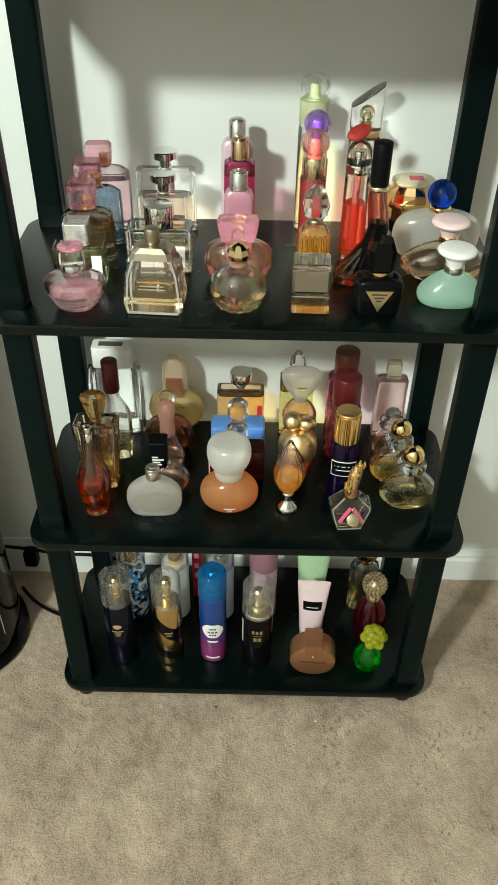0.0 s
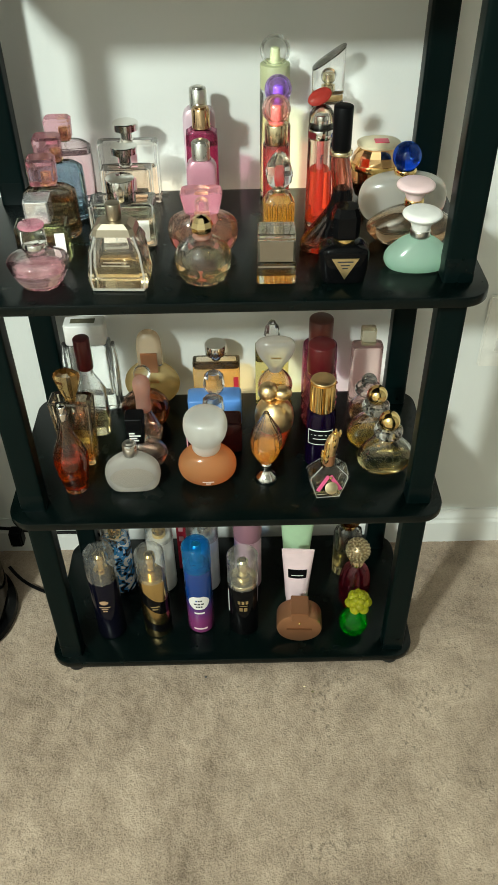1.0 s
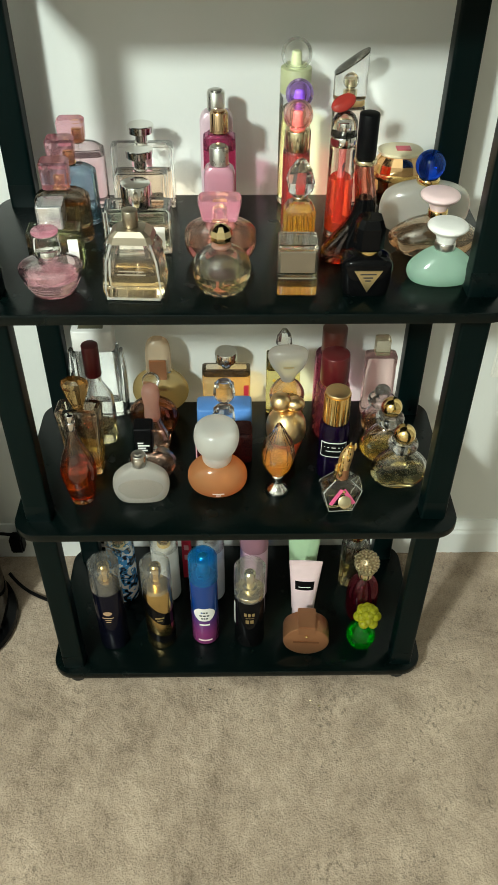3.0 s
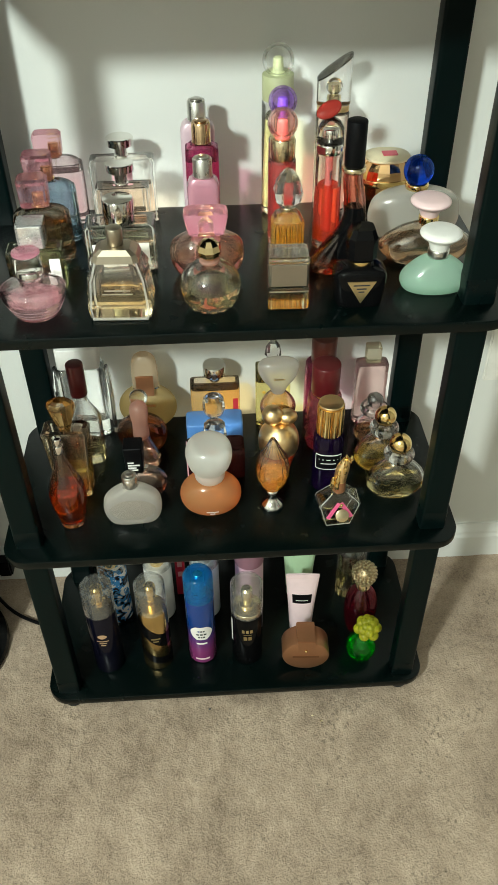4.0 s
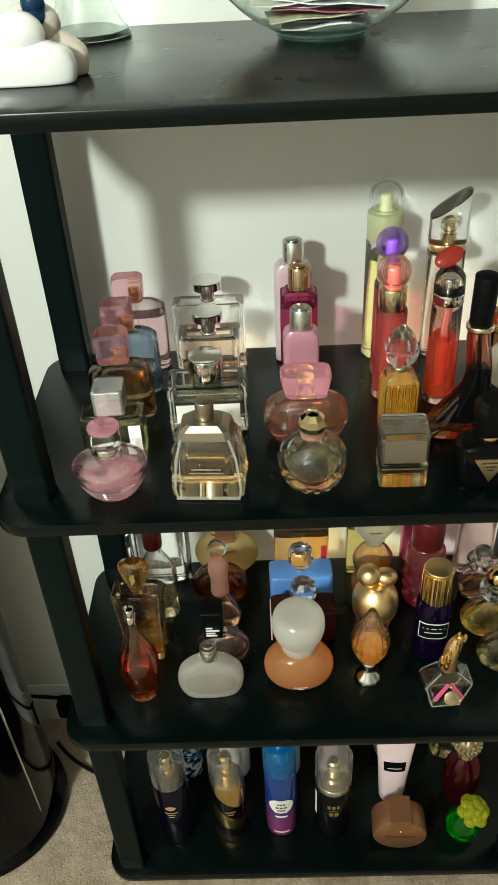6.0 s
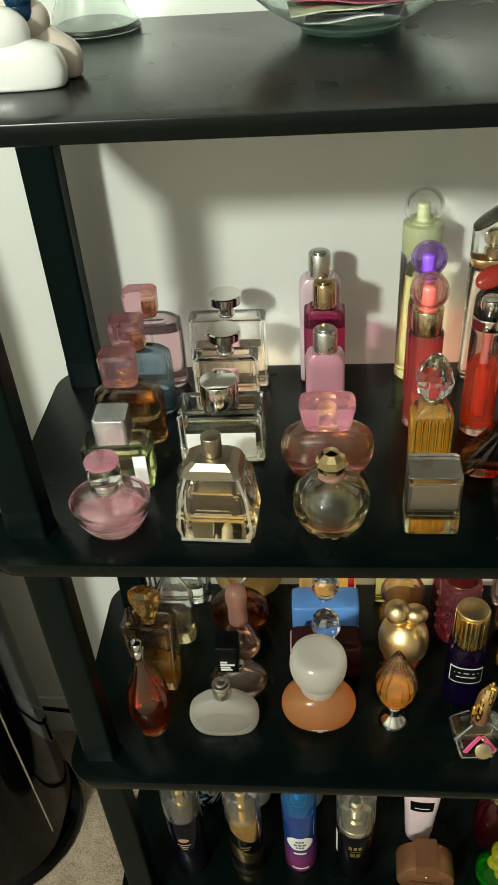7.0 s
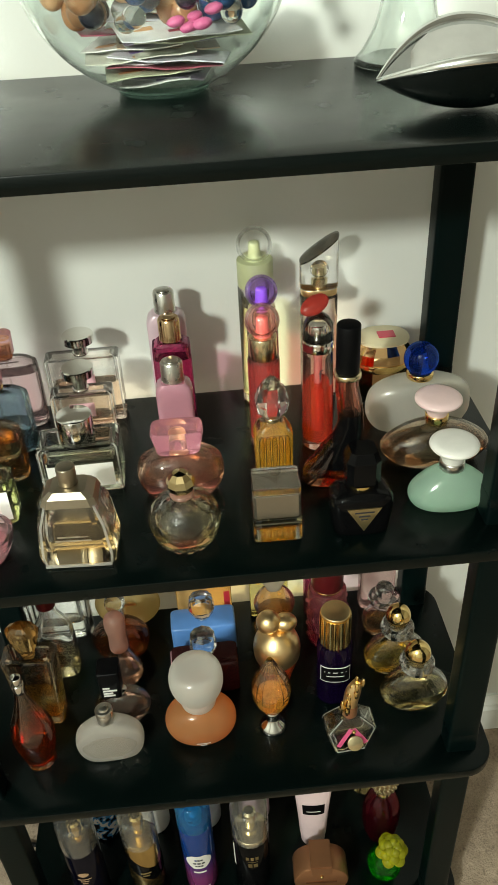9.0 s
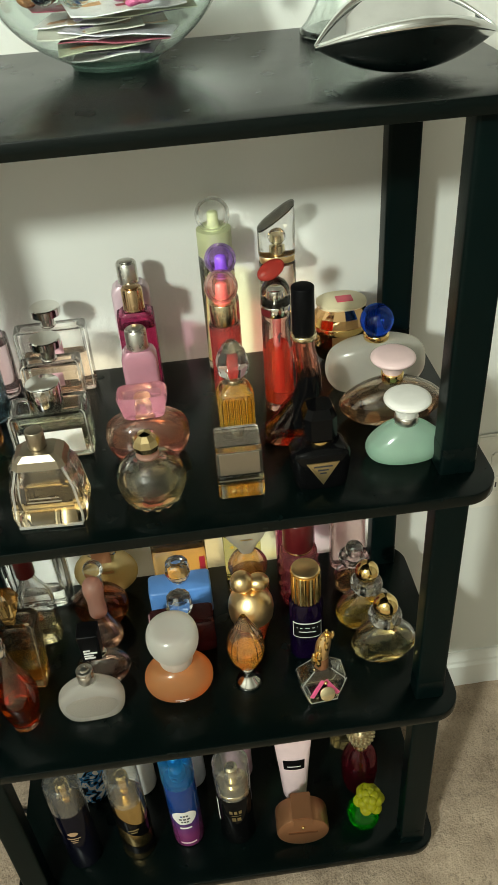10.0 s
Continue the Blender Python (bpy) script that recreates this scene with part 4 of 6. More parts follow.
def fan_stopper():
    p = perfume("tapered square crystal perfume bottle with an amber fan stopper", -0.213, 0.118, ZB, -4)
    s = full([(0, 0.0215, 0.0125), (0.002, 0.0230, 0.0135), (0.105, 0.0300, 0.0160), (0.112, 0.0310, 0.0165), (0.115, 0.0285, 0.015)])
    glass_body(p, s, glass("warm_crystal", (0.985, 0.94, 0.87), 0.0, 0.35, 1.5), 8, 8, 0.0055, 0.012, 0.052, L_AMBER, False, sharp=15)
    glint_strips(p, s, 0.89, GOLDGLINT, 0.0007, 0.003)
    lump(p, "stopper", [(0.110, 0.0070), (0.118, 0.0085, 0.008), (0.134, 0.0150, 0.011), (0.150, 0.0190, 0.013), (0.157, 0.0170, 0.011), (0.161, 0.0090, 0.007)], glass("amber_crystal", (0.96, 0.80, 0.54), 0.0, 0.25, 1.5, 0.08, (0.7, 0.4, 0.12)), 2, 9, label="faceted amber fan stopper", sharp=5)
    dip_tube(p, 0.014, 0.112)


def red_cork():
    p = perfume("clear rounded perfume bottle with a tall dark red cap", -0.201, 0.188, ZB)
    s = [(0, 0.021, 0.015), (0.003, 0.0240, 0.0175), (0.060, 0.0245, 0.018), (0.078, 0.0235, 0.0175), (0.094, 0.0165, 0.014), (0.108, 0.0105, 0.0105), (0.122, 0.0095, 0.0095)]
    glass_body(p, s, CLEAR, 3, 32, 0.003, 0.010, 0.030, L_GOLD)
    lump(p, "cap", blk(0.121, 0.176, 0.0118, None, 0.0018), DEEPRED)
    dip_tube(p, 0.012, 0.12)


def tall_white_cap():
    p = perfume("tall clear perfume bottle with a boxy white cap", -0.206, 0.248, ZB, 0)
    s = blk(0, 0.130, 0.0335, 0.0150, 0.003)
    glass_body(p, s, CLEAR, 8, 36, 0.005, 0.010, 0.030, liquid("water_liquid", (0.96, 0.96, 0.94), 0.2), False)
    lump(p, "cap", blk(0.131, 0.168, 0.0300, 0.0150, 0.002), WHITE, 9, 36)
    plate_box(p, "cap_slot", -0.020, -0.006, 0.1676, 0.016, 0.006, 0.1686, solid("olive_insert", (0.10, 0.09, 0.05), 0.5))
    for k in (-1, 1):
        lump(p, "side_fin", [(0.0, 0.0035, 0.008, 0.038 * k), (0.08, 0.0035, 0.008, 0.040 * k), (0.125, 0.0030, 0.007, 0.037 * k)], CLEAR, 2, 14, True)


def moon_disc():
    p = perfume("flat round pearly gold perfume bottle with a beige and copper cap", -0.115, 0.250, ZB)
    r, c = 0.0430, 0.042
    s = [(c + r * math.sin(radians(t)), r * math.cos(radians(t)), 0.004 + 0.009 * math.cos(radians(t))) for t in range(-76, 81, 12)]
    s = [(z - s[0][0], a, b) for z, a, b in s]
    lump(p, "flask", s, glass("pearl_gold_glass", (0.92, 0.82, 0.52), 0.2, 0.25, 1.4, 0.5, (0.66, 0.52, 0.26)), 2.2, 36)
    lump(p, "rim", [(0.080, 0.020, 0.010), (0.084, 0.019, 0.010)], PALEGOLD, 3, 28)
    lump(p, "cap", [(0.083, 0.0185, 0.0115), (0.086, 0.0190, 0.012), (0.118, 0.0185, 0.012), (0.132, 0.0150, 0.011), (0.139, 0.0080, 0.007)], glass("beige_frosted_cap", (0.97, 0.88, 0.76), 0.16, 0.3, 1.45, 0.38, (0.84, 0.68, 0.50)), 3.2, 28, True)
    plate_box(p, "cap_tile", -0.0125, -0.0155, 0.072, 0.0125, -0.0122, 0.108, COPPER, 0.0006, "copper tile on the cap")
    text_bars(p, s, 2.2, 0.050, -90, GOLDINK, (30,), high=0.004)


def petal_flask():
    p = perfume("dark rose glass perfume flask with a clear bulb stopper", -0.123, 0.204, ZB)
    s = [(0, 0.022, 0.015), (0.004, 0.030, 0.018), (0.022, 0.0355, 0.021), (0.040, 0.0350, 0.020), (0.052, 0.0260, 0.017), (0.060, 0.0110, 0.010)]
    glass_body(p, s, glass("smoky_rose_glass", (0.85, 0.68, 0.60), 0.0, 0.4, 1.5), 2, 32, 0.004, 0.006, 0.028, L_BROWN)
    lump(p, "neck", blk(0.058, 0.080, 0.0088, None, 0.002), SATIN)
    orb(p, "stopper", 0.0130, 0.092, CLEAR, u=22, v=14)


def peach_drop():
    p = perfume("rose glass drop perfume bottle with a satin peach cap", -0.120, 0.163, ZB)
    s = [(0, 0.0160, 0.014), (0.003, 0.0205, 0.018), (0.012, 0.0240, 0.020), (0.026, 0.0220, 0.018), (0.044, 0.0150, 0.013), (0.058, 0.0100, 0.010)]
    glass_body(p, s, PINKGLASS, 2, 30, 0.003, 0.005, 0.020, L_PEACH)
    lump(p, "cap", [(0.056, 0.0100), (0.060, 0.0115), (0.080, 0.0108), (0.098, 0.0128), (0.110, 0.0112), (0.116, 0.0050)], PEACH, 2, 26, True, "satin peach cap")


def black_cube_cap():
    p = perfume("clear oval perfume bottle with pink liquid and black cube cap", -0.118, 0.108, ZB, 0)
    s = [(0, 0.020, 0.013), (0.003, 0.026, 0.0155), (0.018, 0.0325, 0.0175), (0.032, 0.0320, 0.0175), (0.044, 0.0230, 0.015), (0.050, 0.0100, 0.009)]
    glass_body(p, s, CLEAR, 2.2, 34, 0.0035, 0.006, 0.022, liquid("blush_liquid", (0.96, 0.82, 0.78), 0.08))
    lump(p, "collar", blk(0.049, 0.054, 0.008), SILVER)
    cap = lump(p, "cap", [(0.052, 0.0110, 0.011, -0.009), (0.053, 0.0118, 0.0118, -0.009), (0.100, 0.0128, 0.0128, -0.009), (0.101, 0.0120, 0.012, -0.009)], BLACKMATT, 10, 32)
    for z, a, b in ((0.073, -0.008, 0.000), (0.068, -0.008, 0.008), (0.063, -0.008, 0.003), (0.0585, -0.008, 0.005)):
        plate_box(cap, "print", a - 0.009, -0.0131, z, b - 0.009, -0.0122, z + 0.0022, PAPER, 0)


def frosted_heart():
    p = perfume("flat frosted glass perfume bottle with a silver sprayer, no cap", -0.130, 0.058, ZB, 2)
    s = [(0, 0.0265, 0.010), (0.002, 0.0310, 0.0125), (0.014, 0.0365, 0.0150), (0.030, 0.0385, 0.0155), (0.046, 0.0350, 0.0145), (0.058, 0.0240, 0.012), (0.066, 0.0105, 0.009)]
    glass_body(p, s, FROSTWARM, 2.9, 40, hollow=False)
    lump(p, "collar", blk(0.065, 0.080, 0.0098, None, 0.001), SATIN)
    lump(p, "sprayer", [(0.080, 0.0098), (0.084, 0.0098), (0.0855, 0.0088), (0.086, 0.0060), (0.0885, 0.0052), (0.0895, 0.0030)], SATIN)
    decal(p, "panel", s, 2.9, 0.013, 0.050, -136, -44, glass("frosted_panel", (0.94, 0.91, 0.87), 0.2, 0.3, 1.45, 0.30, (0.74, 0.70, 0.64)), 0.0004, "clearer oval front panel", 10, 16, 0.75)


def amber_block():
    p = perfume("rectangular amber perfume bottle with a chrome cap and red label", -0.014, 0.254, ZB)
    s = blk(0, 0.089, 0.0365, 0.0125, 0.0025)
    glass_body(p, s, glass("orange_glass", (0.99, 0.93, 0.84)), 9, 40, 0.0035, 0.006, 0.075, liquid("apricot_liquid", (0.98, 0.80, 0.52), 0.15), False)
    decal(p, "label", s, 9, 0.030, 0.060, -78, -48, REDLABEL)
    lump(p, "neck", blk(0.089, 0.101, 0.0075), SILVER)
    lump(p, "cap", [(0.099, 0.0090), (0.102, 0.0160), (0.119, 0.0170), (0.121, 0.0160)], SILVER, 2, 32)


def stopper_box(label, y, w, d, h, body_mat, ztop, side=None):
    p = perfume(label, -0.017, y, ZB, 1)
    lump(p, "flask", blk(0, h, w, d, 0.003), body_mat, 10, 40)
    if side:
        plate_box(p, "side_panel", -w - 0.0012, -d + 0.003, 0.004, -w + 0.0006, d - 0.003, h - 0.006, side)
    lump(p, "neck", blk(h, h + 0.006, 0.009), SILVER)
    lump(p, "stopper", [(h + 0.004, 0.0075), (h + 0.010, 0.0140), (h + 0.020, 0.0172), (ztop - 0.006, 0.0150), (ztop, 0.0085)], CRYSTAL, 2, 10, label="faceted crystal stopper", sharp=5)


def milky_head():
    p = perfume("squat frosted orange perfume bottle with a big milky glass stopper", -0.026, 0.073, ZB)
    s = [(0, 0.0180, 0.0140), (0.003, 0.0265, 0.020), (0.013, 0.0370, 0.0270), (0.027, 0.0410, 0.0300), (0.041, 0.0385, 0.0280), (0.053, 0.0285, 0.022), (0.059, 0.0150, 0.0140)]
    glass_body(p, s, FROSTORANGE, 2.1, 40, hollow=False)
    lump(p, "stopper", [(0.056, 0.0165), (0.061, 0.0195), (0.068, 0.0205), (0.074, 0.0200), (0.083, 0.0262), (0.097, 0.0300), (0.110, 0.0296), (0.118, 0.0262), (0.122, 0.0190), (0.123, 0.0050)], FROSTHEAD, 2.05, 36, True, "milky frosted stopper")
    text_bars(p, s, 2.1, 0.0175, -88, PAPER, (22, 9), 0.004, 0.0025)


def frosted_torso():
    p = perfume("peach glass torso perfume bottle with a broad frosted stopper", 0.075, 0.200, ZB)
    s = [(0, 0.018, 0.014), (0.003, 0.022, 0.017), (0.026, 0.0270, 0.020), (0.048, 0.0215, 0.016), (0.070, 0.0260, 0.019), (0.086, 0.0200, 0.015), (0.097, 0.0100, 0.009)]
    glass_body(p, s, PEACHGLASS, 2.2, 32, 0.003, 0.006, 0.06, L_AMBER)
    lump(p, "stopper", [(0.096, 0.0090, 0.008), (0.106, 0.0130, 0.010), (0.122, 0.0240, 0.013), (0.138, 0.0290, 0.014), (0.148, 0.0250, 0.012), (0.152, 0.0100, 0.007)], FROSTWARM, 2.3, 32, True)
    text_bars(p, full([(0.096, 0.009, 0.008), (0.122, 0.0245, 0.0137), (0.138, 0.0293, 0.0145)]), 2.3, 0.126, -90, GOLDINK, (26,), high=0.002)


def yellow_square():
    p = perfume("square yellow-dotted perfume bottle with a clear sculpted stopper", 0.072, 0.252, ZB)
    s = blk(0, 0.105, 0.0255, 0.0120, 0.002)
    glass_body(p, s, glass("yellow_tinged_glass", (0.96, 0.93, 0.72)), 9, 36, 0.003, 0.006, 0.08, L_GOLD, False)
    for k in range(9):
        orb(p, "dot", 0.0026, 0.02 + 0.022 * (k // 3), YELLOWCARD, -0.014 + 0.014 * (k % 3), -0.0122, 1, 0.25, 1, 10, 6)
    lump(p, "stopper", [(0.105, 0.008), (0.114, 0.0060), (0.124, 0.0125, 0.008), (0.138, 0.0105, 0.007), (0.148, 0.0040, 0.004)], CRYSTAL, 2, 9, sharp=5)


def gold_knot():
    p = perfume("coral perfume bottle with a satin gold shoulder and knotted cap", 0.071, 0.139, ZB)
    low = [(0, 0.0130), (0.003, 0.0155), (0.020, 0.0195), (0.046, 0.0272)]
    lump(p, "flask", low, CORALGOLD, 2, 32, True)
    lump(p, "shoulder", [(0.046, 0.0273), (0.060, 0.0285), (0.074, 0.0255), (0.084, 0.0170), (0.088, 0.0110)], SATINGOLD, 2, 32, True, "satin gold shoulder")
    orb(p, "cap_knot", 0.0145, 0.103, SATINGOLD, -0.009, 0, 1, 1, 1.0)
    orb(p, "cap_loop", 0.0125, 0.098, SATINGOLD, 0.011, 0.002, 1.15, 1, 0.85)


def crystal_bud():
    p = perfume("footed crystal bud perfume bottle with amber liquid, chrome foot", 0.057, 0.071, ZB)
    lump(p, "foot", [(0, 0.0150), (0.0015, 0.0160), (0.006, 0.0145), (0.014, 0.0080), (0.020, 0.0065), (0.027, 0.0085), (0.030, 0.0070)], SILVER, 2, 28, True, "chrome pedestal foot")
    s = [(0.029, 0.0060), (0.036, 0.0120), (0.052, 0.0195), (0.070, 0.0222), (0.088, 0.0190), (0.104, 0.0105), (0.120, 0.0035)]
    glass_body(p, s, CRYSTAL, 2, 16, 0.003, 0.004, 0.060, liquid("bright_amber_liquid", (1.0, 0.62, 0.18), 0.6), sharp=5)


def purple_tube():
    p = perfume("dark purple perfume bottle with a ribbed gold cap", 0.136, 0.109, ZB, -6)
    s = full([(0, 0.0185, 0.0165), (0.002, 0.0205, 0.0185), (0.090, 0.0205, 0.0185), (0.097, 0.0170, 0.0160)])
    glass_body(p, s, PURPLE, 2.6, 36, 0.003, 0.006, 0.08, liquid("violet_liquid", (0.22, 0.08, 0.6), 0.2), False)
    decal(p, "label_border", s, 2.6, 0.044, 0.071, -140, -40, PAPER, 0.0005)
    decal(p, "label", s, 2.6, 0.0455, 0.0695, -136, -44, BLACKMATT, 0.0008)
    text_bars(p, s, 2.6, 0.0615, -90, PAPER, (62, 46), 0.007, 0.0014)
    lump(p, "collar", blk(0.097, 0.101, 0.0135), GOLD)
    bm = bmesh.new()
    seg, rings = 72, []
    for z, k in ((0.100, 1.0), (0.146, 1.0)):
        rings.append([bm.verts.new(((0.0178 - 0.0011 * (i % 3 == 0)) * k * math.cos(2 * math.pi * i / seg), (0.0178 - 0.0011 * (i % 3 == 0)) * k * math.sin(2 * math.pi * i / seg), z)) for i in range(seg)])
    for i in range(seg):
        bm.faces.new((rings[0][i], rings[0][(i + 1) % seg], rings[1][(i + 1) % seg], rings[1][i]))
    bm.faces.new(rings[0][::-1])
    bm.faces.new(rings[1])
    cap = part("cap", bm, GOLD, p, "ribbed gold cap", 15)
    lump(cap, "cap_disc", blk(0.146, 0.150, 0.0165, None, 0.001), SATINGOLD, 2, 36)


def round_red_cap(label, x, y, r, h, gl, liq, cap_mat, rc, top):
    p = perfume(label, x, y, ZB)
    s = full([(0, r - 0.003), (0.003, r), (h - 0.012, r), (h - 0.003, r - 0.004), (h, rc - 0.004)])
    glass_body(p, s, gl, 2, 30, 0.003, 0.006, h * 0.7, liq)
    if gl is ROSE:
        bm = bmesh.new()
        for k in range(60):
            a = k * 2.4
            ball(bm, random.uniform(0.0022, 0.0036), r * math.cos(a), r * math.sin(a), 0.008 + 0.0012 * k, 1, 1, 1, 9, 6)
        part("embossing", bm, ROSE, p, "raised dotted embossing")
    lump(p, "collar", blk(h, h + 0.003, rc - 0.001, None, 0.0005), GOLD)
    lump(p, "cap", blk(h + 0.003, top, rc, None, 0.002), cap_mat, 2, 30)


def gold_flame():
    p = perfume("pentagonal clear perfume bottle with gilded crest cap and pink ribbon", 0.141, 0.040, ZB, 4)
    s = full([(0, 0.0165, 0.0125), (0.0012, 0.0180, 0.0135), (0.036, 0.0285, 0.0150), (0.040, 0.0275, 0.0148), (0.055, 0.0115, 0.0100)])
    glass_body(p, s, CLEAR, 9, 8, 0.004, 0.007, 0.012, L_GOLD, False, sharp=15)
    glint_strips(p, s, 0.90, GLINT, 0.0007, 0.002)
    lump(p, "neck", [(0.054, 0.0085), (0.070, 0.0085), (0.074, 0.0070)], COPPER)
    cap = lump(p, "cap", [(0.070, 0.0080, 0.008, 0.0), (0.092, 0.0085, 0.008, 0.003), (0.106, 0.0050, 0.005, 0.007)], SATINGOLD, sm=True, label="gilded crest-shaped cap")
    for k in range(15):
        f = k / 14
        orb(cap, "leaf", 0.0058 - 0.0018 * f, 0.064 + 0.046 * f, GOLD, -0.008 + 0.017 * f + 0.0035 * math.sin(k * 2.4), -0.003 + 0.004 * math.cos(k * 2.4), 0.6, 0.7, 1.7, 8, 6)
    for k in (-1, 1):
        bm = bmesh.new()
        box(bm, -0.0028, -0.0008, -0.014, 0.0028, 0.0008, 0.014, 0.0005)
        rb = part("ribbon", bm, RIBBON, p)
        rb.matrix_basis = pose(0.0085 * k, -0.0150, 0.030, -8, 32 * -k, 0)
    bm = bmesh.new()
    loft(bm, blk(-0.0010, 0.0010, 0.0090, None, 0.0004), 2, 28)
    md = part("medallion", bm, PALEGOLD, p, "round gold medallion")
    md.matrix_basis = pose(0.002, -0.0210, 0.026, 62, 0, 0)
    orb(p, "ring", 0.0022, 0.041, GOLD, 0.001, -0.0165)


def ball_stopper(label, x, y, w, liq, ball_mat, zoff=0.0, k=1.0):
    p = perfume(label, x, y, ZB)
    s = [(0, 0.024 * k, 0.014 * k), (0.002, 0.0285 * k, 0.016 * k), (0.014, w * 0.96, 0.019 * k), (0.028, w, 0.0195 * k), (0.042 * k, w * 0.86, 0.018 * k), (0.054 * k, w * 0.55, 0.015 * k), (0.062 * k, 0.0105, 0.0105)]
    glass_body(p, s, CLEAR, 2.2, 36, 0.0035, 0.006, 0.026 * k, liq)
    lump(p, "stopper_ring", [(0.061 * k, 0.010), (0.064 * k, 0.0180), (0.071 * k, 0.0205), (0.077 * k, 0.0180), (0.080 * k, 0.0105)], CRYSTAL, 2, 30, True)
    orb(p, "stopper", 0.0148 * k, 0.088 * k + zoff, ball_mat, u=26, v=16, label="polished ball stopper")
    dip_tube(p, 0.008, 0.060 * k)


amber_vase()
fan_stopper()
red_cork()
tall_white_cap()
moon_disc()
petal_flask()
peach_drop()
black_cube_cap()
frosted_heart()
amber_block()
stopper_box("blue lacquered perfume box bottle with a crystal stopper", 0.205, 0.0410, 0.0185, 0.050, BLUEBOX, 0.090)
stopper_box("maroon glass box perfume bottle with a crystal stopper", 0.142, 0.0400, 0.0180, 0.054, MAROON, 0.094, PINKPAPER)
milky_head()
frosted_torso()
yellow_square()
gold_knot()
crystal_bud()
purple_tube()
round_red_cap("embossed rose glass perfume bottle with a brick red cap", 0.142, 0.198, 0.0245, 0.096, ROSE, L_PINK, DEEPRED, 0.0200, 0.149)
round_red_cap("magenta glass perfume bottle with a brownish red cap", 0.145, 0.246, 0.0262, 0.118, MAGENTA, None, BRICKRED, 0.0182, 0.165)
gold_flame()
ball_stopper("kidney-shaped clear perfume bottle with a gold ball stopper", 0.228, 0.086, 0.0400, L_GOLD, GOLD)
ball_stopper("amber-filled kidney-shaped perfume bottle with a gold ball stopper", 0.218, 0.140, 0.0385, L_AMBER, GOLD, 0.004)
ball_stopper("small kidney-shaped perfume bottle with a clear ball stopper", 0.216, 0.200, 0.0270, L_BROWN, CRYSTAL, 0.0, 0.82)
tall = perfume("tall rose-tinted frosted perfume bottle with a clear beige cap", 0.217, 0.246, ZB)
glass_body(tall, blk(0, 0.116, 0.0235, 0.0125, 0.004), glass("blush_frosted_glass", (0.97, 0.86, 0.84), 0.12, 0.35, 1.4, 0.08, (0.8, 0.5, 0.48)), 5, 32, 0.003, 0.006, hollow=False, sm=False)
lump(tall, "cap", blk(0.117, 0.144, 0.0110, 0.0100, 0.001), glass("beige_cap_plastic", (0.94, 0.91, 0.82), 0.05, 0.3, 1.45, 0.15, (0.55, 0.48, 0.34)), 7, 28)


# ---- bottom shelf ----
MIST = "body mist bottles on the bottom shelf"


def mist(label, x, y, r, h, body_mat, cap_mat, cap_top, pump=GOLD, metal_ring=None):
    p = thing("body_mist_bottle", label, "body mist", x, y, ZA, 0, MIST)
    s = full([(0, r - 0.003), (0.002, r - 0.0006), (0.004, r), (h - 0.006, r), (h, r - 0.004)])
    body = lump(p, "bottle", s, body_mat, 2, 36)
    lump(p, "pump", [(h, 0.0115), (h + 0.012, 0.0115), (h + 0.013, 0.0075), (h + 0.030, 0.0075), (h + 0.031, 0.0095), (h + 0.044, 0.0090), (h + 0.047, 0.0060)], pump, 2, 24)
    bm = bmesh.new()
    outer = full([(h - 0.004, r + 0.0006), (cap_top - 0.006, r + 0.0004), (cap_top - 0.002, r - 0.002), (cap_top, r - 0.006)])
    inner = full([(h - 0.004, r - 0.0006), (cap_top - 0.007, r - 0.0008), (cap_top - 0.003, r - 0.004)])
    rings = []
    for z, a, b, _, _ in outer + inner[::-1]:
        rings.append([bm.verts.new((a * math.cos(2 * math.pi * k / 36), a * math.sin(2 * math.pi * k / 36), z)) for k in range(36)])
    o = len(outer)
    for i, (q, w) in enumerate(zip(rings, rings[1:])):
        if i == o - 1:
            continue
        for k in range(36):
            bm.faces.new((q[k], q[(k + 1) % 36], w[(k + 1) % 36], w[k]))
    bm.faces.new(rings[o - 1])
    bm.faces.new(rings[o][::-1])
    for k in range(36):
        bm.faces.new((rings[-1][k], rings[-1][(k + 1) % 36], rings[0][(k + 1) % 36], rings[0][k]))
    part("cap", bm, cap_mat, p)
    return p, s


def slant_band(parent, r, zmid, rise, high, material):
    """A band that climbs round a cylinder."""
    bm = bmesh.new()
    seg = 48
    lo, hi = [], []
    for k in range(seg + 1):
        a = radians(-200 + 220 * k / seg)
        z = zmid - rise * math.sin(a + math.pi / 2 + 0.5)
        lo.append(bm.verts.new(((r + 0.0005) * math.cos(a), (r + 0.0005) * math.sin(a), z)))
        hi.append(bm.verts.new(((r + 0.0005) * math.cos(a), (r + 0.0005) * math.sin(a), z + high)))
    for k in range(seg):
        bm.faces.new((lo[k], lo[k + 1], hi[k + 1], hi[k]))
    return part("band", bm, material, parent)


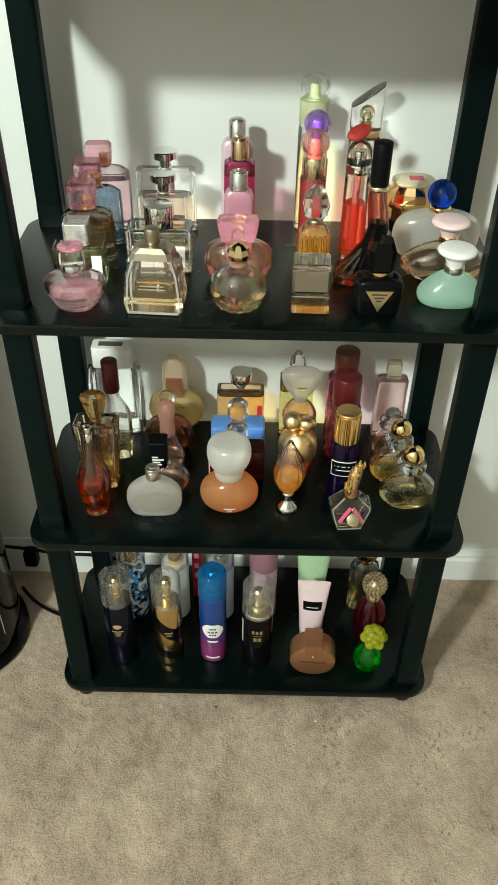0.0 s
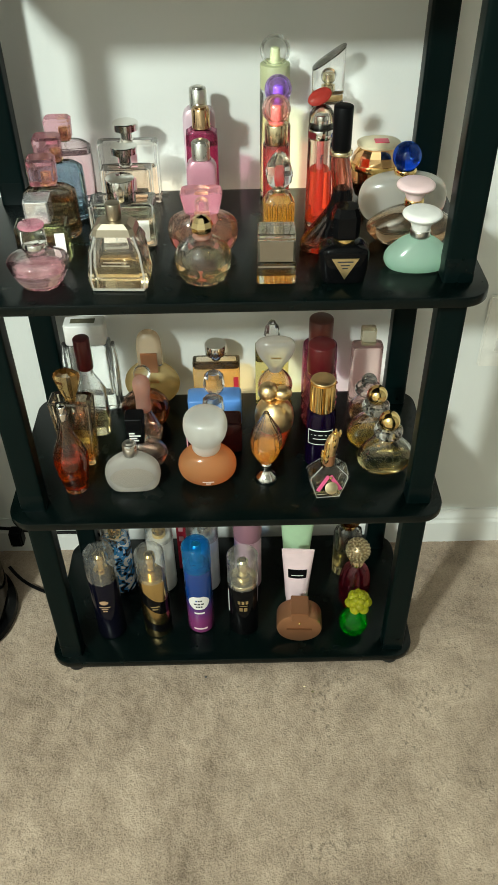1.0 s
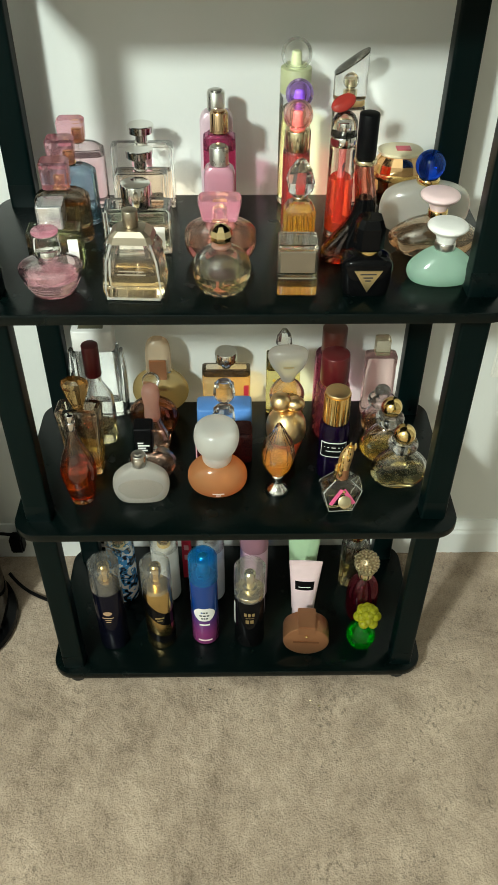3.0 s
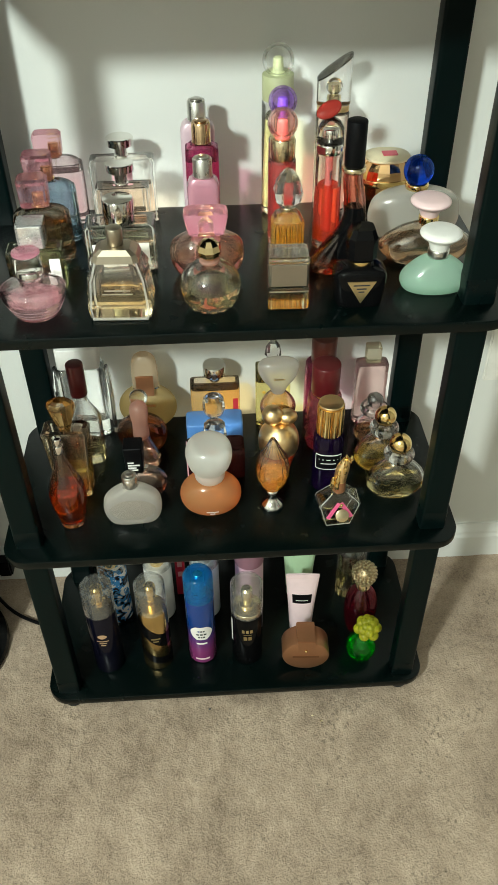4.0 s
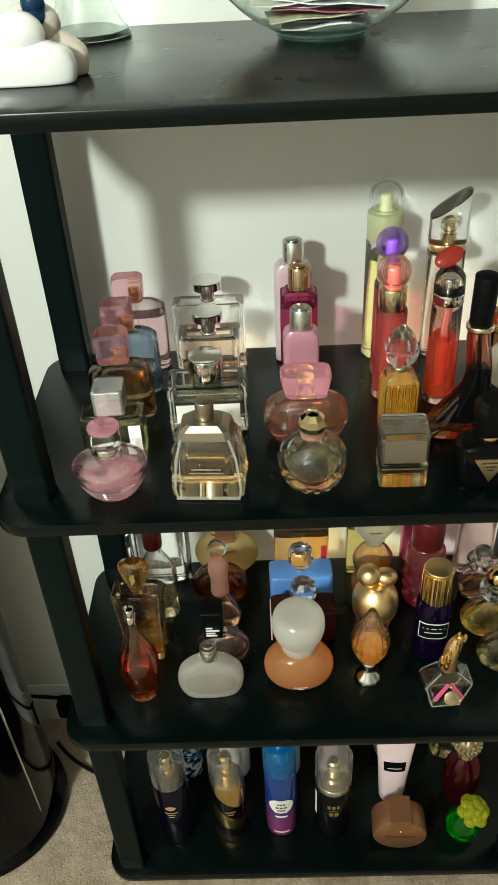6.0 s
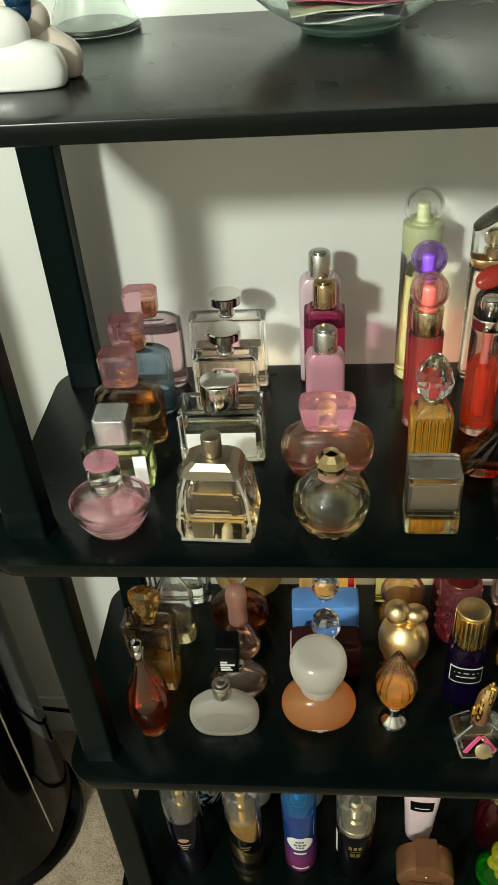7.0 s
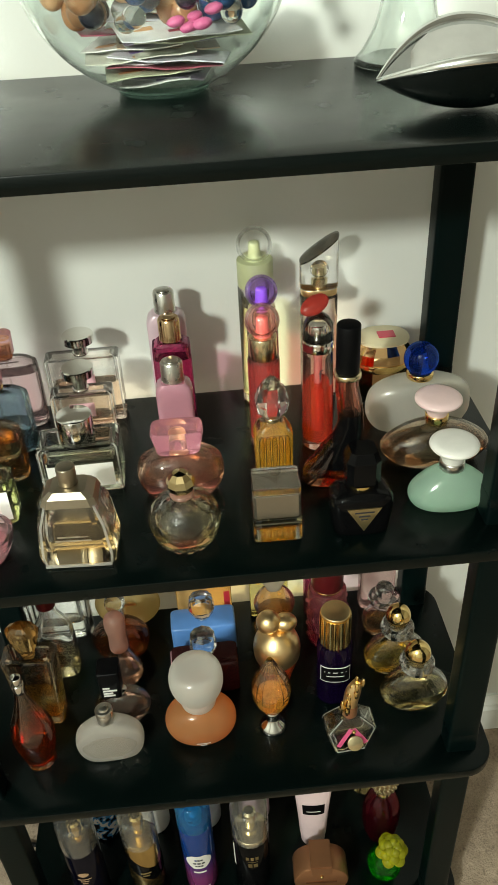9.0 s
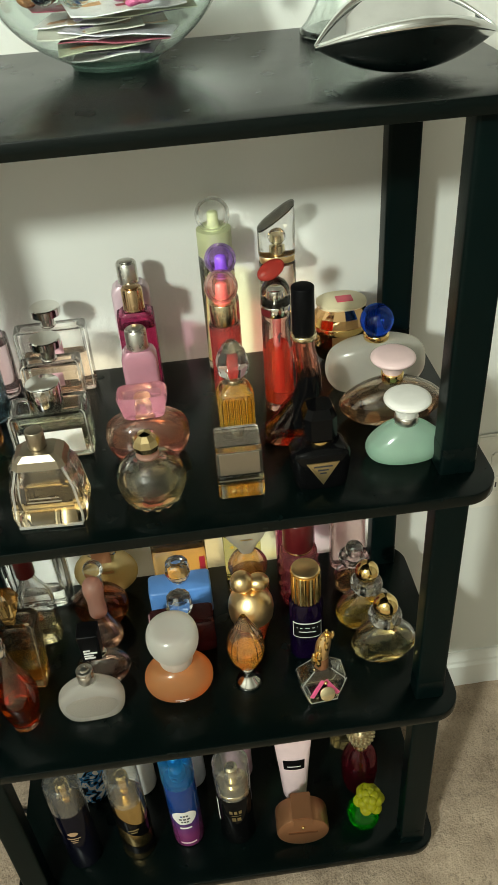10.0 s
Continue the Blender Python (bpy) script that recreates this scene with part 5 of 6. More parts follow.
def fade(name, low, high, z0, z1):
    """Lacquer that changes colour with height on the bottle."""
    m, nt, out = mat(name)
    b = node(nt, "ShaderNodeBsdfPrincipled", Roughness=0.16)
    b.inputs["Coat Weight"].default_value = 0.4
    tc = nt.nodes.new("ShaderNodeTexCoord")
    sx = nt.nodes.new("ShaderNodeSeparateXYZ")
    mr = nt.nodes.new("ShaderNodeMapRange")
    mr.inputs["From Min"].default_value, mr.inputs["From Max"].default_value = z0, z1
    rp = nt.nodes.new("ShaderNodeValToRGB")
    rp.color_ramp.elements[0].color, rp.color_ramp.elements[1].color = rgba(low), rgba(high)
    nt.links.new(tc.outputs["Object"], sx.inputs[0])
    nt.links.new(sx.outputs["Z"], mr.inputs["Value"])
    nt.links.new(mr.outputs["Result"], rp.inputs["Fac"])
    nt.links.new(rp.outputs["Color"], b.inputs["Base Color"])
    nt.links.new(b.outputs[0], out.inputs["Surface"])
    return m


def blotch(name, a, b, c):
    """Printed pattern of white, blue and black patches."""
    m, nt, out = mat(name)
    p = node(nt, "ShaderNodeBsdfPrincipled", Roughness=0.2)
    tc = nt.nodes.new("ShaderNodeTexCoord")
    nz = node(nt, "ShaderNodeTexNoise", Scale=55.0, Detail=1.0, Distortion=1.5)
    rp = nt.nodes.new("ShaderNodeValToRGB")
    rp.color_ramp.interpolation = "CONSTANT"
    rp.color_ramp.elements[0].color, rp.color_ramp.elements[1].color = rgba(a), rgba(c)
    rp.color_ramp.elements[1].position = 0.56
    e = rp.color_ramp.elements.new(0.46)
    e.color = rgba(b)
    nt.links.new(tc.outputs["Object"], nz.inputs["Vector"])
    nt.links.new(nz.outputs["Fac"], rp.inputs["Fac"])
    nt.links.new(rp.outputs["Color"], p.inputs["Base Color"])
    nt.links.new(p.outputs[0], out.inputs["Surface"])
    return m


p, s = mist("navy body mist bottle with bronze print under a clear cap", -0.205, 0.068, 0.0235, 0.146, NAVY, HAZE, 0.200)
decal(p, "emblem", s, 2, 0.094, 0.104, -108, -72, BRONZEINK, rows=6, round_ends=0.7)
text_bars(p, s, 2, 0.087, -90, BRONZEINK, (44, 26, 18), 0.005, 0.0022)
p, s = mist("gold body mist bottle with slanting black bands and clear cap", -0.126, 0.068, 0.0232, 0.144, metal("antique_gold", (0.62, 0.44, 0.18), 0.22), HAZE, 0.198)
slant_band(p, 0.0232, 0.084, 0.024, 0.030, BLACK)
slant_band(p, 0.0232, 0.026, 0.012, 0.018, BLACK)
text_bars(p, s, 2, 0.084, -84, GOLDINK, (34, 22), 0.006, 0.003)
p, s = mist("blue and magenta body mist bottle with a white cloud label", -0.053, 0.075, 0.0222, 0.156, fade("blue_magenta_fade", (0.24, 0.04, 0.16), (0.004, 0.034, 0.17), 0.03, 0.085), BLUECAP, 0.205, SATIN)
cl = decal(p, "cloud_label", s, 2, 0.066, 0.098, -138, -42, PAPER, 0.0005, "white cloud-shaped label", 8, 14, 0.55)
for z, w in ((0.0865, 30), (0.0785, 44), (0.0715, 30)):
    for k in range(3):
        d = -90 + (k - 1) * w / 3
        decal(cl, "print", s, 2, z, z + 0.0036, d - w / 8, d + w / 8, solid("blue_ink", (0.02, 0.05, 0.25), 0.5) if k == 0 and z > 0.086 else INK, 0.001, rows=1, cols=3)
decal(p, "print", s, 2, 0.054, 0.058, -112, -68, PAPER, rows=1)
decal(p, "print", s, 2, 0.012, 0.016, -120, -60, TUBEPINK, rows=1)
p, s = mist("black body mist bottle with gold lettering under a clear cap", 0.020, 0.070, 0.0245, 0.122, BLACK, HAZE, 0.184, PALEGOLD)
lump(p, "shoulder", blk(0.118, 0.126, 0.0238, None, 0.001), PALEGOLD, 2, 36)
for k in range(3):
    decal(p, "print", s, 2, 0.086, 0.094, -112 + 15 * k, -102 + 15 * k, GOLDINK, rows=1, cols=3)
decal(p, "print", s, 2, 0.081, 0.0822, -106, -74, GOLDINK, rows=1)
for k in range(2):
    decal(p, "print", s, 2, 0.068, 0.077, -106 + 17 * k, -93 + 17 * k, GOLDINK, rows=1, cols=3)
decal(p, "side_label", s, 2, 0.050, 0.105, -172, -158, PAPER, rows=2, cols=3)
p, s = mist("patterned white, blue and black body mist bottle with clear cap", -0.196, 0.165, 0.0235, 0.130, blotch("patch_print", (0.75, 0.75, 0.73), (0.05, 0.25, 0.55), (0.01, 0.012, 0.02)), HAZE, 0.206)
p, s = mist("white body mist bottle with a clear cap and gold pump", -0.122, 0.165, 0.0230, 0.128, WHITE, HAZE, 0.204)
p, s = mist("white and pale blue body mist bottle with a clear cap", -0.045, 0.165, 0.0235, 0.128, solid("pale_blue_plastic", (0.62, 0.70, 0.76), 0.3), HAZE, 0.204, SATIN)
p, s = mist("pale pink body mist bottle with a pink cap", 0.029, 0.165, 0.0235, 0.128, solid("lilac_pink_plastic", (0.66, 0.42, 0.52), 0.3), glass("pink_mist_cap", (0.9, 0.7, 0.76), 0.1, 0.3, 1.45, 0.5, (0.72, 0.45, 0.54)), 0.204, PALEPINK)
redbox = thing("slim_carton", "slim red printed carton on the bottom shelf", "carton", -0.088, 0.205, ZA, 0)
plate_box(redbox, "box", -0.008, -0.008, 0, 0.008, 0.008, 0.150, solid("red_card", (0.55, 0.02, 0.05), 0.35), 0.0006)
for z in (0.05, 0.075, 0.1, 0.125):
    plate_box(redbox, "print", -0.004, -0.0086, z, 0.004, -0.0081, z + 0.012, PINKPAPER, 0)


def lotion_tube(label, x, y, k, material, bar):
    p = thing("lotion_tube", label, "lotion tube", x, y, ZA, -4)
    s = full([(0, 0.0170 * k, 0.0170 * k), (0.002, 0.0178 * k, 0.0178 * k), (0.020 * k, 0.0182 * k, 0.0180 * k), (0.0205 * k, 0.0192 * k, 0.0188 * k), (0.060 * k, 0.0215 * k, 0.0150 * k), (0.100 * k, 0.0245 * k, 0.0085 * k), (0.126 * k, 0.0265 * k, 0.0025), (0.138 * k, 0.0272 * k, 0.0014)])
    lump(p, "tube", s[3:], material, 2.2, 40)
    lump(p, "cap", s[:3], material, 2.0, 40)
    for z in (0.129, 0.132, 0.135):
        decal(p, "crimp", s, 2.2, z * k, z * k + 0.0008, -176, -4, PALEPINK if bar else SAGE, 0.0003, rows=1, cols=12)
    if bar:
        decal(p, "label", s, 2.2, 0.078, 0.097, -128, -52, BLACKMATT, 0.0006, "black label")
        decal(p, "print", s, 2.2, 0.084, 0.0855, -112, -68, PAPER, 0.0010, rows=1)
    return p


lotion_tube("pale pink lotion tube with a black label, standing on its cap", 0.112, 0.116, 1.0, TUBEPINK, True)
lotion_tube("pale green lotion tube standing on its cap", 0.116, 0.190, 1.14, TUBEGREEN, False)


def copper_purse():
    p = perfume("copper oval purse-shaped perfume flask with a square clasp", 0.112, 0.050, ZA, -3)
    r, c = 0.0375, 0.036
    def disc(rr, y0, y1):
        bm = bmesh.new()
        prof = [(rr - 0.004, y0), (rr - 0.001, y0 + 0.0012), (rr, y0 + 0.004), (rr, y1 - 0.004), (rr - 0.001, y1 - 0.0012), (rr - 0.004, y1)]
        rings = []
        for q, y in prof:
            rings.append([bm.verts.new((q * math.cos(2 * math.pi * k / 40), y, c + max(-c, 0.93 * q * math.sin(2 * math.pi * k / 40)))) for k in range(40)])
        for a, b in zip(rings, rings[1:]):
            for k in range(40):
                bm.faces.new((a[k], b[k], b[(k + 1) % 40], a[(k + 1) % 40]))
        bm.faces.new(rings[0])
        bm.faces.new(rings[-1][::-1])
        bmesh.ops.recalc_face_normals(bm, faces=bm.faces)
        return bm
    part("case", disc(r, -0.019, 0.019), COPPER, p)
    plate_box(p, "clasp", -0.0145, -0.0200, 0.0555, 0.0145, 0.0200, 0.0755, COPPER, 0.0012)
    orb(p, "clasp_stud", 0.0024, 0.0525, GOLD, 0, -0.0205)
    plate_box(p, "print", -0.021, -0.0196, 0.034, 0.021, -0.0189, 0.038, solid("dark_copper", (0.22, 0.09, 0.04), 0.4, 0.7), 0)


def green_flower():
    p = perfume("emerald glass sphere perfume bottle with a lime flower cap", 0.204, 0.054, ZA)
    s = [(0, 0.010), (0.002, 0.0140), (0.010, 0.0205), (0.022, 0.0235), (0.034, 0.0215), (0.046, 0.0140), (0.054, 0.0090), (0.070, 0.0070)]
    glass_body(p, s, EMERALD, 2, 30, 0.0025, 0.004, 0.030, liquid("green_liquid", (0.1, 0.9, 0.2), 0.2))
    lump(p, "neck", [(0.066, 0.0075), (0.080, 0.0090), (0.086, 0.0060)], LIME, 2, 20)
    fl = orb(p, "cap", 0.011, 0.102, LIME, label="lime flower-shaped cap")
    fl.matrix_basis = pose(-0.002, -0.006, 0.008, 14, 0, 0)
    for ring, (cnt, rr, zz, size) in enumerate(((6, 0.0135, 0.100, 0.0085), (6, 0.0110, 0.108, 0.0075), (5, 0.0060, 0.114, 0.0062))):
        for k in range(cnt):
            a = 2 * math.pi * (k + 0.5 * (ring % 2)) / cnt
            orb(fl, "petal", size, zz, LIME, rr * math.cos(a), rr * math.sin(a), 1, 1, 0.75, 13, 8)


def beaded_cap():
    p = perfume("burgundy glass perfume bottle with a bead-studded gold cap", 0.210, 0.110, ZA)
    s = [(0, 0.0150), (0.003, 0.0185), (0.030, 0.0250), (0.070, 0.0262), (0.094, 0.0215), (0.110, 0.0110)]
    glass_body(p, s, BURGUNDY, 2, 30, 0.003, 0.006, 0.06, liquid("wine_liquid", (0.6, 0.1, 0.15), 0.2))
    lump(p, "collar", [(0.109, 0.0110), (0.118, 0.0120), (0.124, 0.0090)], PALEGOLD)
    lump(p, "cap", [(0.122, 0.0080), (0.130, 0.0140), (0.144, 0.0185), (0.156, 0.0165), (0.163, 0.0090)], metal("old_gold", (0.45, 0.34, 0.20), 0.35), 2, 24, True)
    bm = bmesh.new()
    for ring, (z, r, cnt) in enumerate(((0.129, 0.0132, 13), (0.134, 0.0160, 16), (0.139, 0.0178, 18), (0.144, 0.0186, 19), (0.149, 0.0182, 18), (0.154, 0.0170, 16), (0.159, 0.0136, 12), (0.1625, 0.0090, 9), (0.164, 0.004, 5))):
        for k in range(cnt):
            a = 2 * math.pi * (k + 0.5 * (ring % 2)) / cnt
            ball(bm, 0.0026, r * math.cos(a), r * math.sin(a), z, 1, 1, 1, 7, 5)
    tagged(part("beading", bm, metal("aged_gold", (0.52, 0.43, 0.27), 0.3), p, "tiny pearl-gold beads"), kind="stuff")


def gilt_flask():
    p = perfume("clear faceted perfume bottle with a gold top and amber liquid", 0.205, 0.186, ZA)
    s = full([(0, 0.021, 0.016), (0.002, 0.0235, 0.018), (0.105, 0.0250, 0.019), (0.115, 0.014, 0.012)])
    glass_body(p, s, CLEAR, 2, 9, 0.004, 0.008, 0.060, L_GOLD, False)
    lump(p, "collar", blk(0.114, 0.124, 0.0125), GOLD)
    lump(p, "cap", [(0.124, 0.012), (0.130, 0.0200), (0.150, 0.0205), (0.158, 0.014)], AMBERGLASS, 2, 10, sharp=5)


copper_purse()
green_flower()
beaded_cap()
gilt_flask()


# ---- top shelf seen from above ----
def glass_shell(name, prof, material, parent, wall=0.003, seg=48):
    """Open vessel turned from a profile of (z, r), with a real wall."""
    bm = bmesh.new()
    outer = full(prof)
    outer = smoothed(outer, 5)
    inner = [(max(z, outer[0][0] + 0.005), max(a - wall, 0.002)) for z, a, *_ in outer if a > wall + 0.004]
    rows = [(z, a) for z, a, *_ in outer] + inner[::-1]
    rings = [[bm.verts.new((r * math.cos(2 * math.pi * k / seg), r * math.sin(2 * math.pi * k / seg), z)) for k in range(seg)] for z, r in rows]
    for a, b in zip(rings, rings[1:]):
        for k in range(seg):
            bm.faces.new((a[k], a[(k + 1) % seg], b[(k + 1) % seg], b[k]))
    bm.faces.new(rings[0][::-1])
    bm.faces.new(rings[-1])
    return part(name, bm, material, parent)


bowl = thing("glass_bowl", "round clear glass bowl standing on the top shelf", "glass bowl", 0.002, 0.192, ZD)
BOWL = [(0, 0.029), (0.001, 0.033), (0.004, 0.036), (0.008, 0.044), (0.018, 0.061), (0.034, 0.079), (0.056, 0.094), (0.082, 0.102), (0.110, 0.101), (0.138, 0.088), (0.150, 0.082)]
glass_shell("bowl", BOWL, GREENISH, bowl)
lump(bowl, "foot_ring", [(0.0, 0.030), (0.001, 0.0355), (0.004, 0.037), (0.006, 0.035)], glass("green_glass_foot", (0.80, 0.96, 0.88), 0.0, 0.3, 1.5, 0.12, (0.5, 0.8, 0.65)), 2, 40)

COLORS = [(0.82, 0.80, 0.77), (0.80, 0.77, 0.74), (0.36, 0.08, 0.12), (0.74, 0.70, 0.78), (0.56, 0.40, 0.26), (0.13, 0.10, 0.15), (0.58, 0.60, 0.42), (0.80, 0.78, 0.80), (0.72, 0.70, 0.60)]
CARDS = [solid("sachet_print", c, 0.35, 0.0, 0.35, 120.0) for c in COLORS]
rnd = random.Random(7)


def bowl_room(z):
    return sample(full(BOWL), z)[0] - 0.006


PRINTS = [solid("violet_print", (0.16, 0.09, 0.30), 0.4), solid("brown_print", (0.16, 0.06, 0.04), 0.4), solid("wine_print", (0.32, 0.03, 0.06), 0.4), solid("orange_print", (0.60, 0.30, 0.12), 0.4)]
for k in range(17):
    z = 0.011 + 0.0026 * k
    room = bowl_room(z)
    w = min(0.044, room * rnd.uniform(0.55, 0.80))
    d = min(0.026, math.sqrt(max(1e-5, room * room - w * w)) * rnd.uniform(0.55, 0.85))
    spare = max(0.0, room - math.hypot(w, d)) * 0.9
    a = rnd.uniform(0, 2 * math.pi)

    def sheet(x0, x1, y0, y1, lift, thick):
        bm = bmesh.new()
        box(bm, x0, y0, lift, x1, y1, lift + thick)
        bmesh.ops.subdivide_edges(bm, edges=[e for e in bm.edges if abs(e.verts[0].co.x - e.verts[1].co.x) > 0.008], cuts=5)
        for v in bm.verts:
            v.co.z += 0.0009 * math.sin(v.co.x * 110 + k) + 0.5 * v.co.x * v.co.x
        return bm

    card = part("sample_sachet", sheet(-w, w, -d, d, 0.0, 0.0009), CARDS[(k * 5) % len(CARDS)])
    for j in range(rnd.randint(1, 3)):
        x0 = rnd.uniform(-0.85, 0.2) * w
        y0 = rnd.uniform(-0.8, 0.1) * d
        part("print", sheet(x0, x0 + rnd.uniform(0.25, 0.6) * w, y0, y0 + rnd.uniform(0.2, 0.6) * d, 0.0010 + 0.0002 * j, 0.0001), PRINTS[(k + j) % len(PRINTS)], card)
    card.matrix_basis = pose(0.002 + spare * math.cos(a), 0.192 + spare * math.sin(a), ZD + z, rnd.uniform(-3, 5), rnd.uniform(-4, 4), rnd.uniform(-16, 16))
    tagged(card, "flat printed paper sample sachet lying in the bowl", "sachet", "sample sachets in the bowl")
BEADS = [CLEAR, glass("smoke_bead_glass", (0.80, 0.82, 0.80), 0, 0.3), solid("orange_bead", (0.36, 0.17, 0.08), 0.25), solid("black_bead", (0.02, 0.02, 0.03), 0.2), glass("grey_bead_glass", (0.75, 0.76, 0.76), 0, 0.3), solid("blue_bead", (0.02, 0.06, 0.16), 0.25), CLEAR, solid("tan_bead", (0.60, 0.34, 0.18), 0.3)]
for k in range(72):
    z = 0.060 + 0.014 * (k // 24) + rnd.uniform(-0.003, 0.003)
    r = rnd.uniform(0.008, 0.0115)
    a, rr = rnd.uniform(0, 2 * math.pi), (bowl_room(z) - r) * math.sqrt(rnd.uniform(0.1, 1))
    bm = bmesh.new()
    ball(bm, r, 0, 0, 0, 1, 1, rnd.uniform(0.85, 1.2), 16, 10)
    b = part("vial", bm, BEADS[k % len(BEADS)])
    b.location = (0.002 + rr * math.cos(a), 0.192 + rr * math.sin(a), ZD + z)
    tagged(b, "small rounded sample vial piled in the bowl", "vial", "sample vials in the bowl")
bm = bmesh.new()
for k in range(7):
    ball(bm, rnd.uniform(0.004, 0.007), rnd.uniform(-0.016, 0.016), rnd.uniform(-0.006, 0.006), rnd.uniform(-0.005, 0.005), 1.3, 0.9, 0.7, 10, 7)
pk = part("ribbon_bow", bm, solid("hot_pink_fabric", (0.55, 0.10, 0.24), 0.5, bump=0.3))
pk.matrix_basis = pose(0.030, 0.122, ZD + 0.058, 0, -12, 10)
tagged(pk, "crumpled hot pink ribbon bow in the bowl", "ribbon bow")


def flared_vase(x, y, r):
    v = thing("flared_glass", "clear flared glass standing upside down on the shelf", "glass", x, y, ZD, 0, "flared glasses")
    glass_shell("bell", [(0, r - 0.001), (0.0015, r + 0.001), (0.005, r), (0.012, r * 0.86), (0.030, r * 0.64), (0.055, r * 0.50), (0.090, r * 0.42), (0.125, r * 0.40)], GREENISH, v, 0.0022)
    lump(v, "rim", [(0, r - 0.003), (0.001, r + 0.0012), (0.003, r + 0.0012), (0.004, r - 0.002)], GREENISH, 2, 48)


flared_vase(-0.195, 0.232, 0.036)
flared_vase(0.207, 0.232, 0.042)

figure = thing("ceramic_figurine", "glossy white ceramic ornament of rounded lobes with a blue glass arc", "figurine", -0.226, 0.082, ZD)
GREIGE = solid("greige_ceramic", (0.62, 0.54, 0.47), 0.2)
bm = bmesh.new()
loft(bm, smoothed(full([(0, 0.046, 0.0115, 0, -0.010), (0.002, 0.049, 0.0135, 0, -0.010), (0.012, 0.050, 0.0140, 0, -0.010), (0.022, 0.046, 0.0125, -0.001, -0.010), (0.027, 0.036, 0.0080, -0.004, -0.010)])), 3.2, 40)
part("body", bm, CERAMIC, figure)
bm = bmesh.new()
loft(bm, smoothed(full([(0, 0.047, 0.0090, 0.004, 0.011), (0.003, 0.050, 0.0110, 0.004, 0.011), (0.018, 0.050, 0.0110, 0.004, 0.011), (0.030, 0.038, 0.0070, 0.000, 0.011)])), 3.2, 40)
part("back_body", bm, GREIGE, figure, "beige back layer")
for x, y, z, r, sz, m in ((0.020, -0.010, 0.031, 0.0120, 1.25, CERAMIC), (-0.026, -0.010, 0.042, 0.022, 1.0, CERAMIC), (-0.048, -0.010, 0.030, 0.018, 1.0, CERAMIC), (0.026, 0.010, 0.034, 0.0135, 1.1, GREIGE)):
    orb(figure, "lobe", r, z, m, x - 0.5 * r, y, 1.5, 0.95, sz)
bm = bmesh.new()
for k in range(9):
    a = radians(-10 + 12 * k)
    ball(bm, 0.0085, -0.014 + 0.038 * math.cos(a), 0.003, 0.046 + 0.036 * math.sin(a), 1, 1, 1, 12, 8)
part("glass_arc", bm, glass("blue_art_glass", (0.12, 0.35, 0.60), 0, 0.3, 1.5, 0.3, (0.04, 0.16, 0.32)), figure, "blue glass arc")


def silver_dish():
    """Leaf-shaped polished boat with upturned tips and a pale filling."""
    dish = thing("silver_dish", "polished silver leaf-shaped dish with a pale matt filling on the shelf", "dish", 0.215, 0.076, ZD, 3)
    L, W, seg, rows = 0.068, 0.036, 40, 20

    def at(u, v, k=0.0):
        w = W * (1 - u * u) + 0.0016 - k
        keel = 0.0006 + 0.021 * u * u + k
        rim = 0.022 + (0.015 + 0.013 * max(0.0, v)) * (1 - u * u)
        return Vector((L * u, w * v, keel + (rim - keel) * abs(v) ** 2.4))
    bm = bmesh.new()
    rings = []
    for i in range(seg + 1):
        u = -1 + 2 * i / seg
        rings.append([bm.verts.new(at(u, -1 + 2 * j / rows)) for j in range(rows + 1)] + [bm.verts.new(at(u * 0.99, 1 - 2 * j / rows, 0.0014)) for j in range(rows + 1)])
    n = len(rings[0])
    for a, b in zip(rings, rings[1:]):
        for j in range(n):
            bm.faces.new((a[j], a[(j + 1) % n], b[(j + 1) % n], b[j]))
    bmesh.ops.recalc_face_normals(bm, faces=bm.faces)
    part("dish_body", bm, CHROME, dish, sharp=50)
    for v in (-1.0, 1.0):
        bm = bmesh.new()
        rings = []
        for i in range(seg + 1):
            u = -1 + 2 * i / seg
            c, q = at(u, v), 0.0018 + 0.0030 * (1 - u * u)
            rings.append([bm.verts.new((c.x, c.y - v * q * 0.5 + q * math.cos(2 * math.pi * j / 12), c.z + q * math.sin(2 * math.pi * j / 12))) for j in range(12)])
        for a, b in zip(rings, rings[1:]):
            for j in range(12):
                bm.faces.new((a[j], a[(j + 1) % 12], b[(j + 1) % 12], b[j]))
        bm.faces.new(rings[0])
        bm.faces.new(rings[-1])
        bmesh.ops.recalc_face_normals(bm, faces=bm.faces)
        part("rolled_rim", bm, CHROME, dish, sharp=50)
    bm = bmesh.new()
    grid = []
    for i in range(seg + 1):
        u = -0.66 + 1.40 * i / seg
        f = max(0.0, 1 - ((u - 0.04) / 0.70) ** 2) ** 0.5
        rim = 0.022 + 0.015 * (1 - u * u)
        w = (W * (1 - u * u) - 0.0030) * min(1.0, 0.15 + f)
        grid.append([bm.verts.new((L * u, w * (-1 + 2 * j / 8), rim - 0.0015 + 0.013 * max(0.0, -1 + j / 4) * (1 - u * u) - 0.0025 * (1 - (-1 + j / 4) ** 2))) for j in range(9)])
    for a, b in zip(grid, grid[1:]):
        for j in range(8):
            bm.faces.new((a[j], b[j], b[j + 1], a[j + 1]))
    bmesh.ops.solidify(bm, geom=bm.faces[:], thickness=0.002)
    part("filling", bm, solid("pale_filling", (0.80, 0.79, 0.76), 0.35, 0.0), dish, "pale smooth filling")


silver_dish()

